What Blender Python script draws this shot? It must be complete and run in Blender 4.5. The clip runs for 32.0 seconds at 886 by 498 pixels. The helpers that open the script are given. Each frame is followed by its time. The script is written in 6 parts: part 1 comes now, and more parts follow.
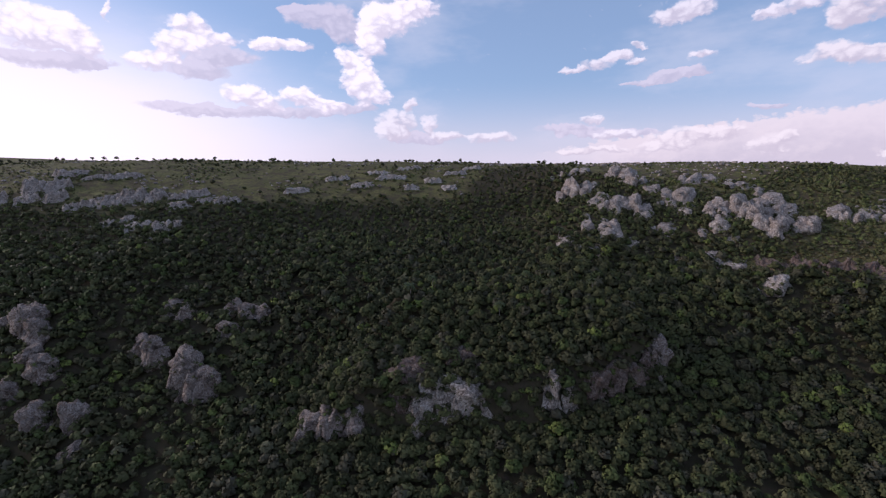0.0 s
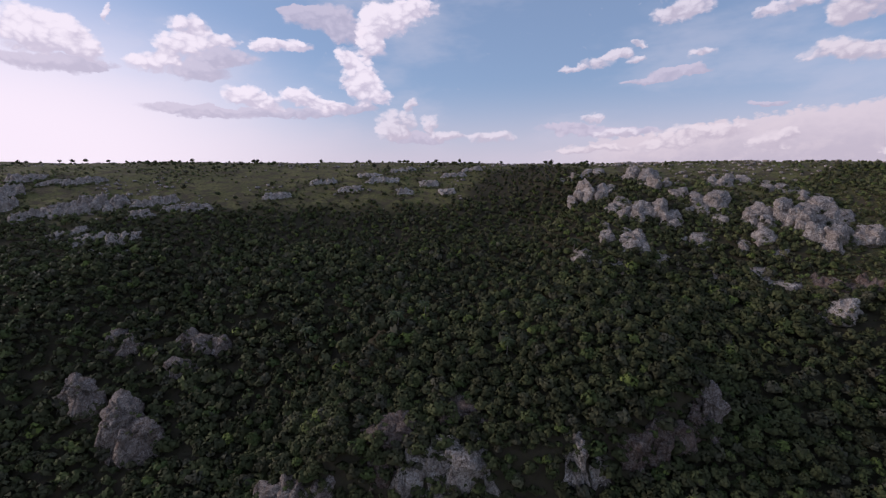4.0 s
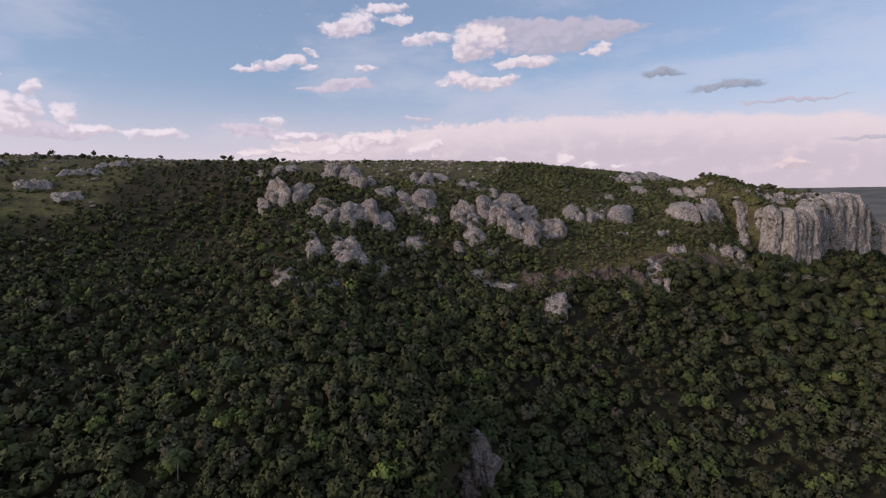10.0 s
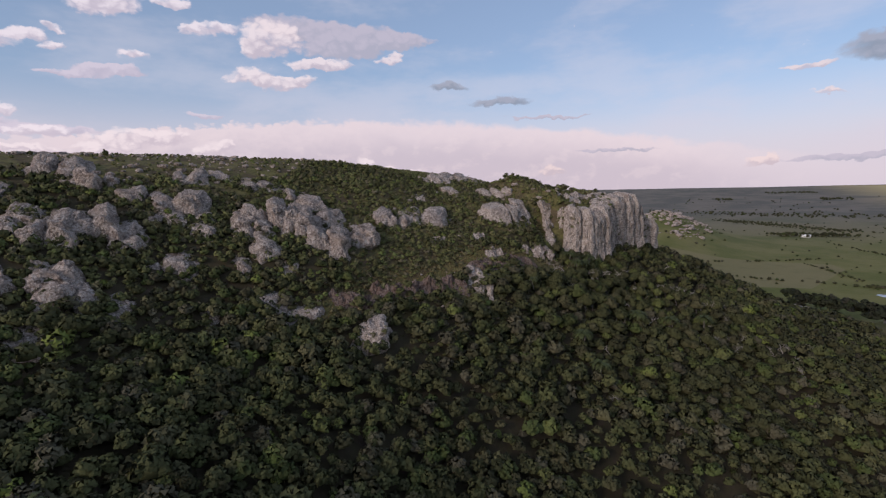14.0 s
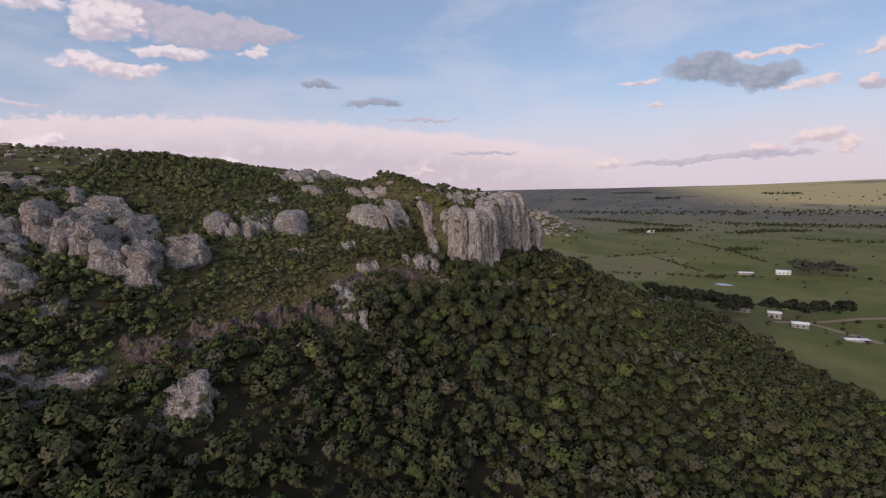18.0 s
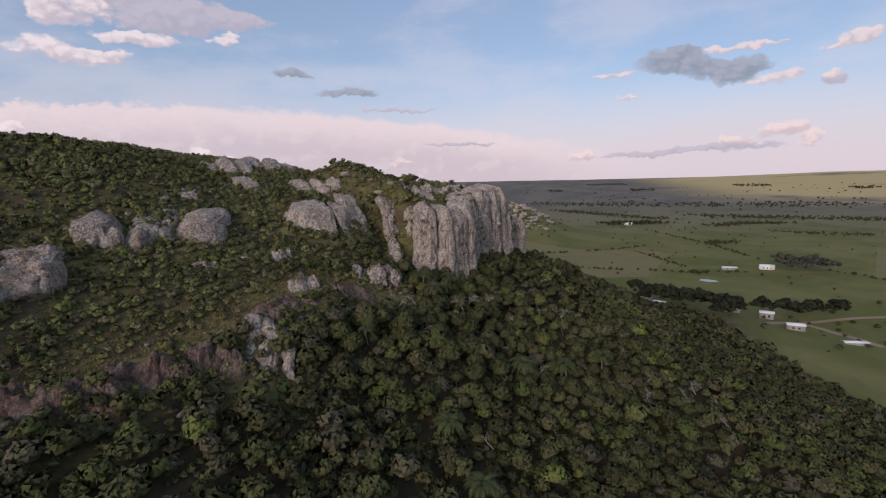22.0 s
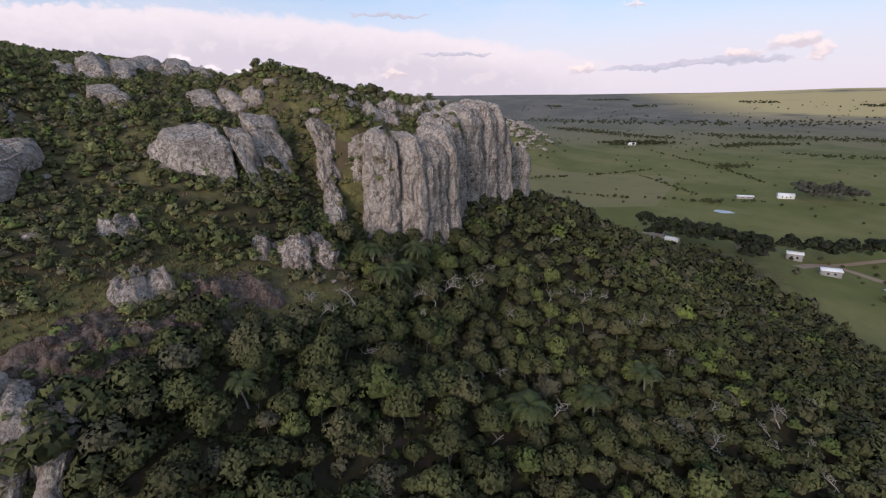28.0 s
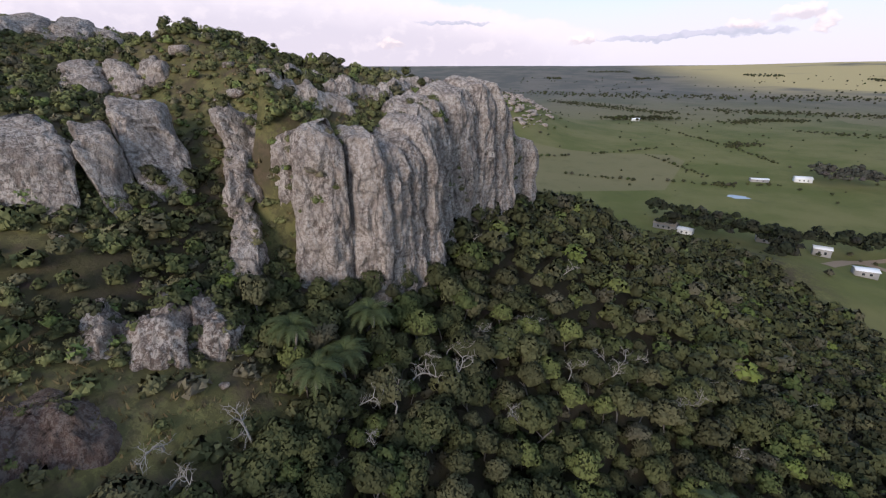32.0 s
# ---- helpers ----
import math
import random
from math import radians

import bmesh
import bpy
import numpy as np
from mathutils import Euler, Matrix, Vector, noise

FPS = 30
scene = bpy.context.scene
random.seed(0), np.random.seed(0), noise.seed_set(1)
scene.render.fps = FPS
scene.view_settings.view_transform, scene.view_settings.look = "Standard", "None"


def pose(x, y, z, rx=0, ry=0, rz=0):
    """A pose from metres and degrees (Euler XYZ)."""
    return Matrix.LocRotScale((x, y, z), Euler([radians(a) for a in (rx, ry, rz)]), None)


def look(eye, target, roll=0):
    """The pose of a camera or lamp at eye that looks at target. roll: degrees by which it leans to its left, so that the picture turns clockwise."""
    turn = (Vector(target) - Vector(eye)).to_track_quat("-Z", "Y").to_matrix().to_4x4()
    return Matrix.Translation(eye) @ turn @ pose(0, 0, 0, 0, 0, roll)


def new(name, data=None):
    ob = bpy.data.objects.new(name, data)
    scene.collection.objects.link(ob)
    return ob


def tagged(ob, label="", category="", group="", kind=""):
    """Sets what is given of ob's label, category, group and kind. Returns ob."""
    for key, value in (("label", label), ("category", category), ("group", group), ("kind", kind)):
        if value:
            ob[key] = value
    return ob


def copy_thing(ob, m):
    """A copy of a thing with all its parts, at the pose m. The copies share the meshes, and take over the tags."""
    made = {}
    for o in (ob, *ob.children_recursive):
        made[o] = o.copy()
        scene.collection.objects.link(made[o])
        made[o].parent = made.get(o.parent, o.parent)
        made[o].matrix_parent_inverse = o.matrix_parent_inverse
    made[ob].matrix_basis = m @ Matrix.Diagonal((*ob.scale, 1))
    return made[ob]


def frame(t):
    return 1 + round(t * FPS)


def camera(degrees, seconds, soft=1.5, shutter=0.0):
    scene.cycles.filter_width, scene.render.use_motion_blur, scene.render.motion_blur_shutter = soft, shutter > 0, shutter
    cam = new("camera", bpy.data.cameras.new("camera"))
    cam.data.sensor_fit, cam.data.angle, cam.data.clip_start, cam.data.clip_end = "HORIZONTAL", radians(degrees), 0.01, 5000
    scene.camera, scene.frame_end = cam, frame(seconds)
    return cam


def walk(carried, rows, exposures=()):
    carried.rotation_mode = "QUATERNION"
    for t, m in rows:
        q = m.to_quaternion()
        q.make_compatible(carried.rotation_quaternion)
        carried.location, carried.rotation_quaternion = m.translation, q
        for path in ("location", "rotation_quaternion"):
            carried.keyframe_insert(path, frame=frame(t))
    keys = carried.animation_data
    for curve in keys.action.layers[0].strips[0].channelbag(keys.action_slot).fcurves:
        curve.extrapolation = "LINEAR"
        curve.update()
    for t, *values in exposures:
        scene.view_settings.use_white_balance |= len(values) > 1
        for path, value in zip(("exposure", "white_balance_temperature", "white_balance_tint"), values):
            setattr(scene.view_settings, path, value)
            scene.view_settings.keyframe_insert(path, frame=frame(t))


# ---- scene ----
cam = camera(85.0, 32.0, soft=1.2)
METRES, EYE, TILT, LEAN, TURN = 250.0, 0.0, -7.0, -0.25, 0.0
ROWS = [
    (0.0, 0.0, 0.0, 0.0, -0.0, 0.0, -0.0),
    (0.5, 0.0011, 0.016, 0.0048, 0.01, 0.04, 0.03),
    (1.0, 0.0022, 0.0317, 0.0088, 0.02, 0.01, 0.04),
    (1.5, 0.0033, 0.0476, 0.0123, 0.03, -0.01, 0.07),
    (2.0, 0.0042, 0.0631, 0.0154, 0.08, -0.02, 0.11),
    (2.5, 0.0051, 0.0785, 0.0182, 0.14, -0.02, 0.19),
    (4.5, 0.0093, 0.1397, 0.0269, 0.09, -0.04, 0.39),
    (5.0, 0.01, 0.155, 0.0286, -0.3, -0.07, 0.48),
    (5.5, 0.0112, 0.1706, 0.0302, -2.4, 0.03, 0.83),
    (6.0, 0.0122, 0.1863, 0.0314, -6.39, -0.01, 1.4),
    (6.5, 0.0138, 0.2019, 0.0329, -11.02, -0.15, 2.1),
    (7.0, 0.0162, 0.2176, 0.0346, -14.69, -0.27, 2.66),
    (7.5, 0.0197, 0.2335, 0.0365, -18.95, -0.51, 3.3),
    (8.0, 0.0241, 0.2493, 0.038, -22.68, -0.71, 3.79),
    (8.5, 0.0293, 0.2646, 0.0392, -26.08, -0.84, 4.23),
    (9.0, 0.0351, 0.2788, 0.0406, -28.69, -0.99, 4.54),
    (9.5, 0.0417, 0.2924, 0.0418, -31.66, -1.16, 4.84),
    (10.0, 0.0489, 0.3056, 0.0427, -35.31, -1.41, 5.22),
    (10.5, 0.057, 0.3181, 0.0438, -39.09, -1.69, 5.63),
    (11.0, 0.0657, 0.3301, 0.0443, -42.63, -1.92, 6.0),
    (11.5, 0.0751, 0.3418, 0.0457, -45.97, -2.25, 6.26),
    (12.0, 0.0854, 0.3528, 0.0464, -48.81, -2.49, 6.49),
    (12.5, 0.0963, 0.3631, 0.047, -51.37, -2.74, 6.75),
    (13.0, 0.1082, 0.3727, 0.0474, -53.6, -2.99, 6.98),
    (13.5, 0.1208, 0.3821, 0.0479, -55.98, -3.25, 7.15),
    (14.0, 0.1336, 0.3906, 0.048, -58.28, -3.5, 7.3),
    (14.5, 0.147, 0.3982, 0.0482, -60.41, -3.75, 7.44),
    (16.5, 0.2025, 0.4248, 0.0486, -68.83, -4.76, 7.9),
    (17.0, 0.2168, 0.4304, 0.049, -70.54, -5.01, 8.0),
    (17.5, 0.2319, 0.4353, 0.0496, -71.8, -5.21, 8.01),
    (18.0, 0.2474, 0.4394, 0.0503, -72.93, -5.32, 8.02),
    (18.5, 0.263, 0.4431, 0.0503, -73.9, -5.44, 8.04),
    (19.0, 0.2784, 0.4463, 0.0506, -74.49, -5.51, 8.06),
    (19.5, 0.2938, 0.4496, 0.0509, -74.82, -5.55, 8.05),
    (20.0, 0.3095, 0.452, 0.0509, -75.02, -5.53, 8.07),
    (20.5, 0.3253, 0.4549, 0.0517, -75.23, -5.57, 8.04),
    (21.0, 0.3408, 0.4571, 0.0524, -75.39, -5.63, 8.04),
    (21.5, 0.3563, 0.4597, 0.053, -75.55, -5.95, 8.07),
    (22.0, 0.3719, 0.4623, 0.0533, -75.74, -6.72, 8.03),
    (22.5, 0.3875, 0.4647, 0.0537, -75.91, -7.49, 7.99),
    (23.0, 0.4031, 0.4671, 0.0542, -76.06, -8.09, 7.93),
    (23.5, 0.4187, 0.4693, 0.0542, -76.16, -8.66, 7.86),
    (24.0, 0.4341, 0.4711, 0.0547, -76.23, -9.29, 7.88),
    (24.5, 0.4496, 0.4733, 0.0546, -76.29, -10.06, 7.8),
    (25.0, 0.4649, 0.4755, 0.055, -76.35, -10.9, 7.76),
    (25.5, 0.4797, 0.4771, 0.0547, -76.33, -11.59, 7.72),
    (27.5, 0.5416, 0.4858, 0.0547, -76.44, -15.51, 7.56),
    (28.0, 0.5572, 0.4881, 0.055, -76.45, -16.56, 7.48),
    (28.5, 0.5727, 0.4904, 0.0555, -76.45, -17.62, 7.4),
    (29.0, 0.5882, 0.4926, 0.0557, -76.46, -18.64, 7.32),
    (29.5, 0.6035, 0.4948, 0.0556, -76.5, -19.39, 7.26),
    (30.0, 0.6191, 0.4967, 0.0554, -76.52, -19.78, 7.17),
    (30.5, 0.6344, 0.4987, 0.055, -76.56, -19.78, 7.16),
    (31.0, 0.6499, 0.5009, 0.0551, -76.65, -19.8, 7.1),
    (31.5, 0.6651, 0.5028, 0.0564, -76.71, -19.78, 7.01),
    (32.0, 0.6803, 0.5045, 0.0589, -76.76, -19.73, 7.05),
]
walk(cam, [(t, pose(0, 0, EYE, TILT, LEAN, TURN) @ pose(METRES * x, METRES * y, METRES * z, 90 + pitch, roll, yaw)) for t, x, y, z, yaw, pitch, roll in ROWS],
     exposures=[(0.0, 0.0, 6150, 24), (1.0, -0.05, 6200, 24), (2.0, -0.2, 6230, 24), (5.5, -0.26, 6350, 23), (10.0, -0.15, 6650, 22), (14.0, -0.15, 6650, 21), (20.0, -0.16, 6800, 21), (25.0, -0.04, 6750, 20), (28.0, 0.15, 6450, 17), (30.0, 0.26, 6400, 16), (32.0, 0.36, 6300, 15)])

# ---- sky, clouds, sun ----
SUN_AZ, SUN_EL = -78.0, 21.0          # degrees from +y towards +x, and above the horizon
SKY = 0.13
world = bpy.data.worlds.new("sky")
scene.world = world
world.use_nodes = True
wt = world.node_tree
wt.nodes.clear()


def w_node(kind, **sets):
    n = wt.nodes.new("ShaderNode" + kind)
    for key, value in sets.items():
        setattr(n, key, value)
    return n


def w_put(socket, value):
    if isinstance(value, bpy.types.NodeSocket):
        wt.links.new(value, socket)
    elif isinstance(value, tuple) and socket.type == "RGBA":
        socket.default_value = (*value, 1)
    else:
        socket.default_value = value


def w_math(op, a, b=0.0, c=0.0):
    n = w_node("Math", operation=op)
    for s, v in zip(n.inputs, (a, b, c)):
        w_put(s, v)
    return n.outputs[0]


def w_vec(op, a, b, c=None):
    n = w_node("VectorMath", operation=op)
    w_put(n.inputs[0], a), w_put(n.inputs[1], b)
    if c is not None:
        w_put(n.inputs[2], c)
    return n.outputs["Value"] if op == "LENGTH" else n.outputs["Vector"]


def w_ramp(v, a, b, lo=0.0, hi=1.0):
    n = w_node("MapRange", interpolation_type="SMOOTHSTEP")
    for key, value in (("Value", v), ("From Min", a), ("From Max", b), ("To Min", lo), ("To Max", hi)):
        w_put(n.inputs[key], value)
    return n.outputs["Result"]


def w_noise(vec, scale, detail=5.0, rough=0.55):
    n = w_node("TexNoise", noise_dimensions="2D")
    w_put(n.inputs["Vector"], vec)
    n.inputs["Scale"].default_value, n.inputs["Detail"].default_value, n.inputs["Roughness"].default_value = scale, detail, rough
    return n


def w_mix(fac, a, b):
    n = w_node("Mix", data_type="RGBA")
    w_put(n.inputs["Factor"], fac), w_put(n.inputs["A"], a), w_put(n.inputs["B"], b)
    return n.outputs["Result"]


def w_heap(q, balls, acc=None):
    """Round cloud heads (azimuth, height, half width, half height; degrees), summed: x and y say where in its cloud a spot lies, z how dense it is."""
    for az, el, rx, ry in balls:
        off = w_vec("MULTIPLY_ADD", q, (1 / rx, 1 / ry, 0.0), (-az / rx, -el / ry, 1.0))
        near = w_node("VectorMath", operation="DOT_PRODUCT")
        w_put(near.inputs[0], off), w_put(near.inputs[1], off)
        weight = w_ramp(near.outputs["Value"], 1.0, 3.3, 1.0, 0.0)
        lump = w_node("VectorMath", operation="SCALE")
        w_put(lump.inputs[0], off), w_put(lump.inputs["Scale"], weight)
        acc = lump.outputs["Vector"] if acc is None else w_vec("ADD", acc, lump.outputs["Vector"])
    return acc


# white heads in the west, over the spur and ahead
WHITE_WEST = [
    (-39.7, 13.8, 2.6, 1.8), (-37.0, 13.6, 1.9, 1.4), (-35.4, 12.7, 1.3, 0.9), (-33.5, 16.3, 0.4, 0.7), (-26.8, 16.1, 1.8, 0.7), (-24.6, 15.0, 2.4, 0.7), (-28.0, 14.0, 2.0, 1.1),
    (-18.9, 14.9, 1.7, 0.6), (-16.2, 15.2, 1.4, 0.5), (-30.1, 12.4, 2.7, 0.8), (-21.9, 10.0, 1.7, 0.9), (-19.7, 9.2, 1.5, 0.8), (-15.8, 10.0, 2.1, 0.9), (-13.1, 9.2, 1.9, 0.7),
    (-8.4, 10.7, 1.8, 1.4), (-9.6, 12.5, 1.9, 1.6), (-11.0, 14.4, 1.1, 1.0), (-8.3, 16.2, 1.5, 1.9), (-6.1, 18.3, 2.7, 1.6), (-3.2, 19.6, 2.2, 1.0),
]
WHITE_MID = [
    (-5.2, 7.7, 2.2, 1.4), (-3.7, 9.8, 0.7, 0.8), (-1.3, 7.4, 0.8, 0.9), (-6.2, 6.3, 1.7, 0.8), (0.4, 6.2, 1.4, 0.6), (4.9, 6.0, 2.7, 0.6), (16.5, 7.7, 1.3, 0.4), (19.3, 6.1, 2.1, 0.4),
    (14.5, 13.0, 1.4, 0.3), (16.9, 13.5, 1.6, 0.5), (19.2, 14.1, 1.6, 0.4), (21.1, 14.8, 0.8, 0.3), (21.1, 13.5, 0.8, 0.3), (27.0, 13.5, 1.5, 0.5),
    (26.2, 18.1, 1.9, 1.1), (24.2, 17.2, 1.9, 0.8), (30.9, 18.4, 1.6, 0.4), (29.3, 19.5, 2.5, 0.5), (32.1, 16.2, 1.0, 0.4), (34.6, 16.6, 2.1, 0.5),
]
WHITE_AHEAD = [
    (40.3, 16.2, 2.9, 1.6), (38.6, 15.0, 1.5, 0.8), (43.8, 13.7, 2.5, 0.5), (46.0, 13.8, 2.1, 0.5), (38.0, 12.2, 2.1, 0.7), (41.0, 11.6, 2.3, 0.6), (43.0, 12.1, 1.4, 0.5), (52.6, 14.4, 1.4, 0.4), (53.5, 15.0, 0.7, 0.3),
    (25.4, 5.6, 2.9, 0.8), (24.1, 4.7, 2.6, 0.6), (29.3, 6.0, 2.6, 0.6), (33.5, 4.5, 1.3, 1.0), (35.1, 5.2, 0.9, 0.6), (16.9, 4.4, 3.9, 0.4), (42.4, 3.2, 0.8, 0.5), (49.4, 3.1, 0.8, 0.7), (52.2, 2.4, 0.8, 0.4), (55.1, 2.3, 0.8, 0.3),
]
# heads that take the low sun's rose light
ROSE = [
    (94.5, 10.5, 1.6, 0.3), (96.2, 10.7, 0.9, 0.3), (105.4, 12.0, 2.8, 0.3), (108.2, 11.9, 1.7, 0.2), (110.5, 9.2, 1.4, 0.4), (108.8, 8.7, 1.6, 0.4), (114.9, 11.4, 1.2, 0.5), (115.8, 11.6, 0.9, 0.5), (113.6, 11.1, 0.7, 0.3),
    (113.7, 8.6, 0.8, 0.3), (106.5, 3.3, 1.6, 0.4), (109.5, 3.9, 1.3, 0.5), (111.2, 4.3, 0.9, 0.6), (112.9, 3.5, 1.0, 0.6), (112.5, 2.8, 0.8, 0.4), (71.1, 2.0, 1.3, 0.6), (91.7, 2.1, 1.6, 0.5), (92.6, 2.5, 0.6, 0.6), (96.8, 8.2, 1.5, 0.2),
]
# dull bellies, and the slate clouds over the plain
DULL = [
    (-38.8, 11.2, 4.1, 0.7), (-35.5, 11.6, 2.6, 0.5), (-23.4, 13.5, 3.3, 0.9), (-26.1, 11.9, 2.7, 0.9), (-26.3, 8.0, 5.5, 0.6), (-17.9, 8.4, 6.1, 0.5), (-10.6, 9.1, 3.2, 0.5), (-13.2, 18.1, 3.7, 1.3), (-10.5, 16.6, 2.2, 0.9),
    (-14.9, 18.5, 2.4, 0.6), (14.5, 6.8, 3.6, 0.5), (18.7, 6.2, 5.1, 0.4), (24.6, 11.7, 2.6, 0.5), (27.1, 12.0, 1.3, 0.5), (21.3, 11.2, 2.0, 0.25), (33.2, 8.2, 1.8, 0.3), (-2.9, 5.9, 3.9, 0.6),
]
DULL_AHEAD = [(42.0, 17.4, 4.4, 1.0), (47.0, 15.9, 4.1, 1.5), (50.6, 16.4, 3.9, 1.4), (53.9, 16.4, 3.6, 0.8), (98.1, 2.3, 4.3, 0.3), (103.4, 2.5, 3.9, 0.3), (107.3, 2.9, 3.1, 0.3), (70.6, 7.9, 4.6, 0.2), (77.8, 4.0, 3.9, 0.2), (113.8, 8.1, 1.1, 0.5)]
SLATE = [(59.5, 11.6, 2.3, 0.4), (65.3, 9.8, 3.2, 0.45), (100.0, 11.4, 3.1, 1.0), (103.6, 10.4, 2.4, 1.0), (106.9, 10.3, 2.4, 0.8), (106.0, 9.2, 1.8, 0.7), (101.7, 12.1, 1.5, 0.5)]
w_way = w_node("TexCoord").outputs["Generated"]
w_xyz = w_node("SeparateXYZ")
wt.links.new(w_way, w_xyz.inputs[0])
w_az = w_math("MULTIPLY", w_math("ARCTAN2", w_xyz.outputs[0], w_xyz.outputs[1]), 57.2958)
w_el = w_math("MULTIPLY", w_math("ARCSINE", w_xyz.outputs[2]), 57.2958)
w_q = w_node("CombineXYZ")
wt.links.new(w_az, w_q.inputs[0])
wt.links.new(w_el, w_q.inputs[1])
w_q = w_q.outputs[0]
w_long = w_vec("MULTIPLY", w_q, (0.8, 1.2, 1.0))
w_curl = w_noise(w_long, 0.34, 4.0, 0.5)
w_crisp = w_noise(w_long, 1.15, 5.0, 0.55)
w_warp = w_vec("MULTIPLY_ADD", w_vec("SUBTRACT", w_curl.outputs["Color"], (0.5, 0.5, 0.5)), (2.6, 1.3, 0.0), w_q)
w_warp = w_vec("MULTIPLY_ADD", w_vec("SUBTRACT", w_crisp.outputs["Color"], (0.5, 0.5, 0.5)), (1.1, 0.7, 0.0), w_warp)
w_bill = w_node("TexVoronoi", feature="F1", voronoi_dimensions="2D")
w_put(w_bill.inputs["Vector"], w_vec("MULTIPLY", w_warp, (0.8, 1.2, 0.0)))
w_bill.inputs["Scale"].default_value = 1.25
w_knob = w_math("SUBTRACT", 0.42, w_bill.outputs["Distance"])
w_fine = w_noise(w_long, 0.42, 7.0, 0.58).outputs["Fac"]
w_lit = w_math("SUBTRACT", w_fine, w_noise(w_vec("ADD", w_long, (-0.7, 0.8, 0.0)), 0.42, 7.0, 0.58).outputs["Fac"])

# blue air; thin high veil; a pale bank of haze over the horizon; then the clouds
w_sky = w_node("TexSky", sky_type="NISHITA", sun_disc=False, sun_elevation=radians(SUN_EL), sun_rotation=radians(SUN_AZ), dust_density=0.4, air_density=1.0, ozone_density=2.5)
colour = w_mix(0.38, w_sky.outputs[0], (3.2, 4.6, 6.2))
w_veil = w_math("MULTIPLY", w_ramp(w_noise(w_vec("MULTIPLY", w_q, (0.05, 0.14, 1.0)), 1.0, 5.0, 0.6).outputs["Fac"], 0.42, 0.72), 0.35)
colour = w_mix(w_veil, colour, (5.6, 5.8, 6.4))
w_low = w_ramp(w_el, 1.0, 12.5, 0.88, 0.0)
colour = w_mix(w_low, colour, (5.7, 5.3, 5.9))
# the long bank's top: highest ahead, sinking to either hand
w_span = w_math("ABSOLUTE", w_math("SUBTRACT", w_az, 50.0))
w_top = w_math("SUBTRACT", 8.0, w_math("MULTIPLY", w_math("MULTIPLY", w_span, w_span), 0.0026))
w_rim = w_math("ADD", w_math("SUBTRACT", w_top, w_el), w_math("ADD", w_math("MULTIPLY", w_math("SUBTRACT", w_curl.outputs["Fac"], 0.5), 1.6), w_math("MULTIPLY", w_knob, w_ramp(w_az, 30.0, 60.0, 0.9, 0.2))))
w_bank = w_ramp(w_rim, -0.1, w_ramp(w_az, 20.0, 60.0, 0.25, 0.7))
w_bank = w_math("MULTIPLY", w_bank, w_math("MULTIPLY", w_ramp(w_az, 8.0, 22.0), w_ramp(w_az, 80.0, 102.0, 1.0, 0.0)))
w_bank_tint = w_mix(w_ramp(w_rim, 0.3, 4.5), (6.6, 5.95, 6.1), (4.9, 4.5, 5.0))
w_bank_tint = w_mix(w_ramp(w_lit, 0.0, 0.25, 0.0, 0.3), w_bank_tint, (6.9, 6.2, 6.2))
colour = w_mix(w_math("MULTIPLY", w_bank, 0.85), colour, w_bank_tint)
# the bright west, where the sun stands behind cloud
w_sunward = w_vec("LENGTH", w_vec("MULTIPLY_ADD", w_q, (1 / 34, 1 / 15, 0.0), (46 / 34, -3.0 / 15, 0.0)), (0.0, 0.0, 0.0))
colour = w_mix(w_ramp(w_sunward, 0.25, 1.25, 0.96, 0.0), colour, (8.6, 8.0, 8.3))
# free clouds: dull bellies, white heads, rose heads, slate
def w_layer(under, heap, tint, thick, soft, cover, knob=0.5):
    parts = w_node("SeparateXYZ")
    wt.links.new(heap, parts.inputs[0])
    dense = w_math("ADD", parts.outputs[2], w_math("ADD", w_math("MULTIPLY", w_knob, knob), w_math("MULTIPLY", w_math("SUBTRACT", w_fine, 0.5), 0.7)))
    high = w_math("DIVIDE", w_math("SUBTRACT", parts.outputs[1], w_math("MULTIPLY", parts.outputs[0], 0.35)), w_math("MAXIMUM", parts.outputs[2], 0.05))
    shade = w_ramp(w_math("ADD", high, w_math("ADD", w_math("MULTIPLY", w_knob, 1.4), w_math("MULTIPLY", w_lit, 1.6))), -0.9, 0.55)
    return w_mix(w_math("MULTIPLY", w_ramp(dense, thick, thick + soft), cover), under, w_mix(shade, *tint))


drift = w_warp
for heads, tint, *rest in (
        (DULL, ((4.5, 4.3, 5.1), (5.6, 5.3, 6.0)), 0.34, 0.5, 0.8, 0.3),
        (WHITE_WEST, ((5.6, 5.3, 6.0), (8.3, 7.9, 8.1)), 0.26, 0.62, 0.92),
        (DULL_AHEAD, ((3.7, 3.8, 4.5), (4.5, 4.4, 5.1)), 0.34, 0.55, 0.85, 0.3),
        (WHITE_MID, ((5.0, 4.7, 5.3), (7.2, 6.9, 7.2)), 0.25, 0.75, 0.86),
        (WHITE_AHEAD, ((4.9, 4.5, 5.0), (7.2, 6.7, 6.8)), 0.25, 0.75, 0.85),
        (ROSE, ((4.9, 4.3, 4.6), (7.2, 6.2, 5.9)), 0.25, 0.8, 0.75),
        (SLATE, ((2.15, 2.65, 3.3), (3.0, 3.4, 4.1)), 0.28, 0.7, 0.9, 0.2),
):
    heap = w_heap(drift, heads)
    colour = w_layer(colour, heap, tint, *rest)
    drift = w_vec("MULTIPLY_ADD", heap, (1e-6, 1e-6, 0.0), drift)      # one layer is worked out after the other
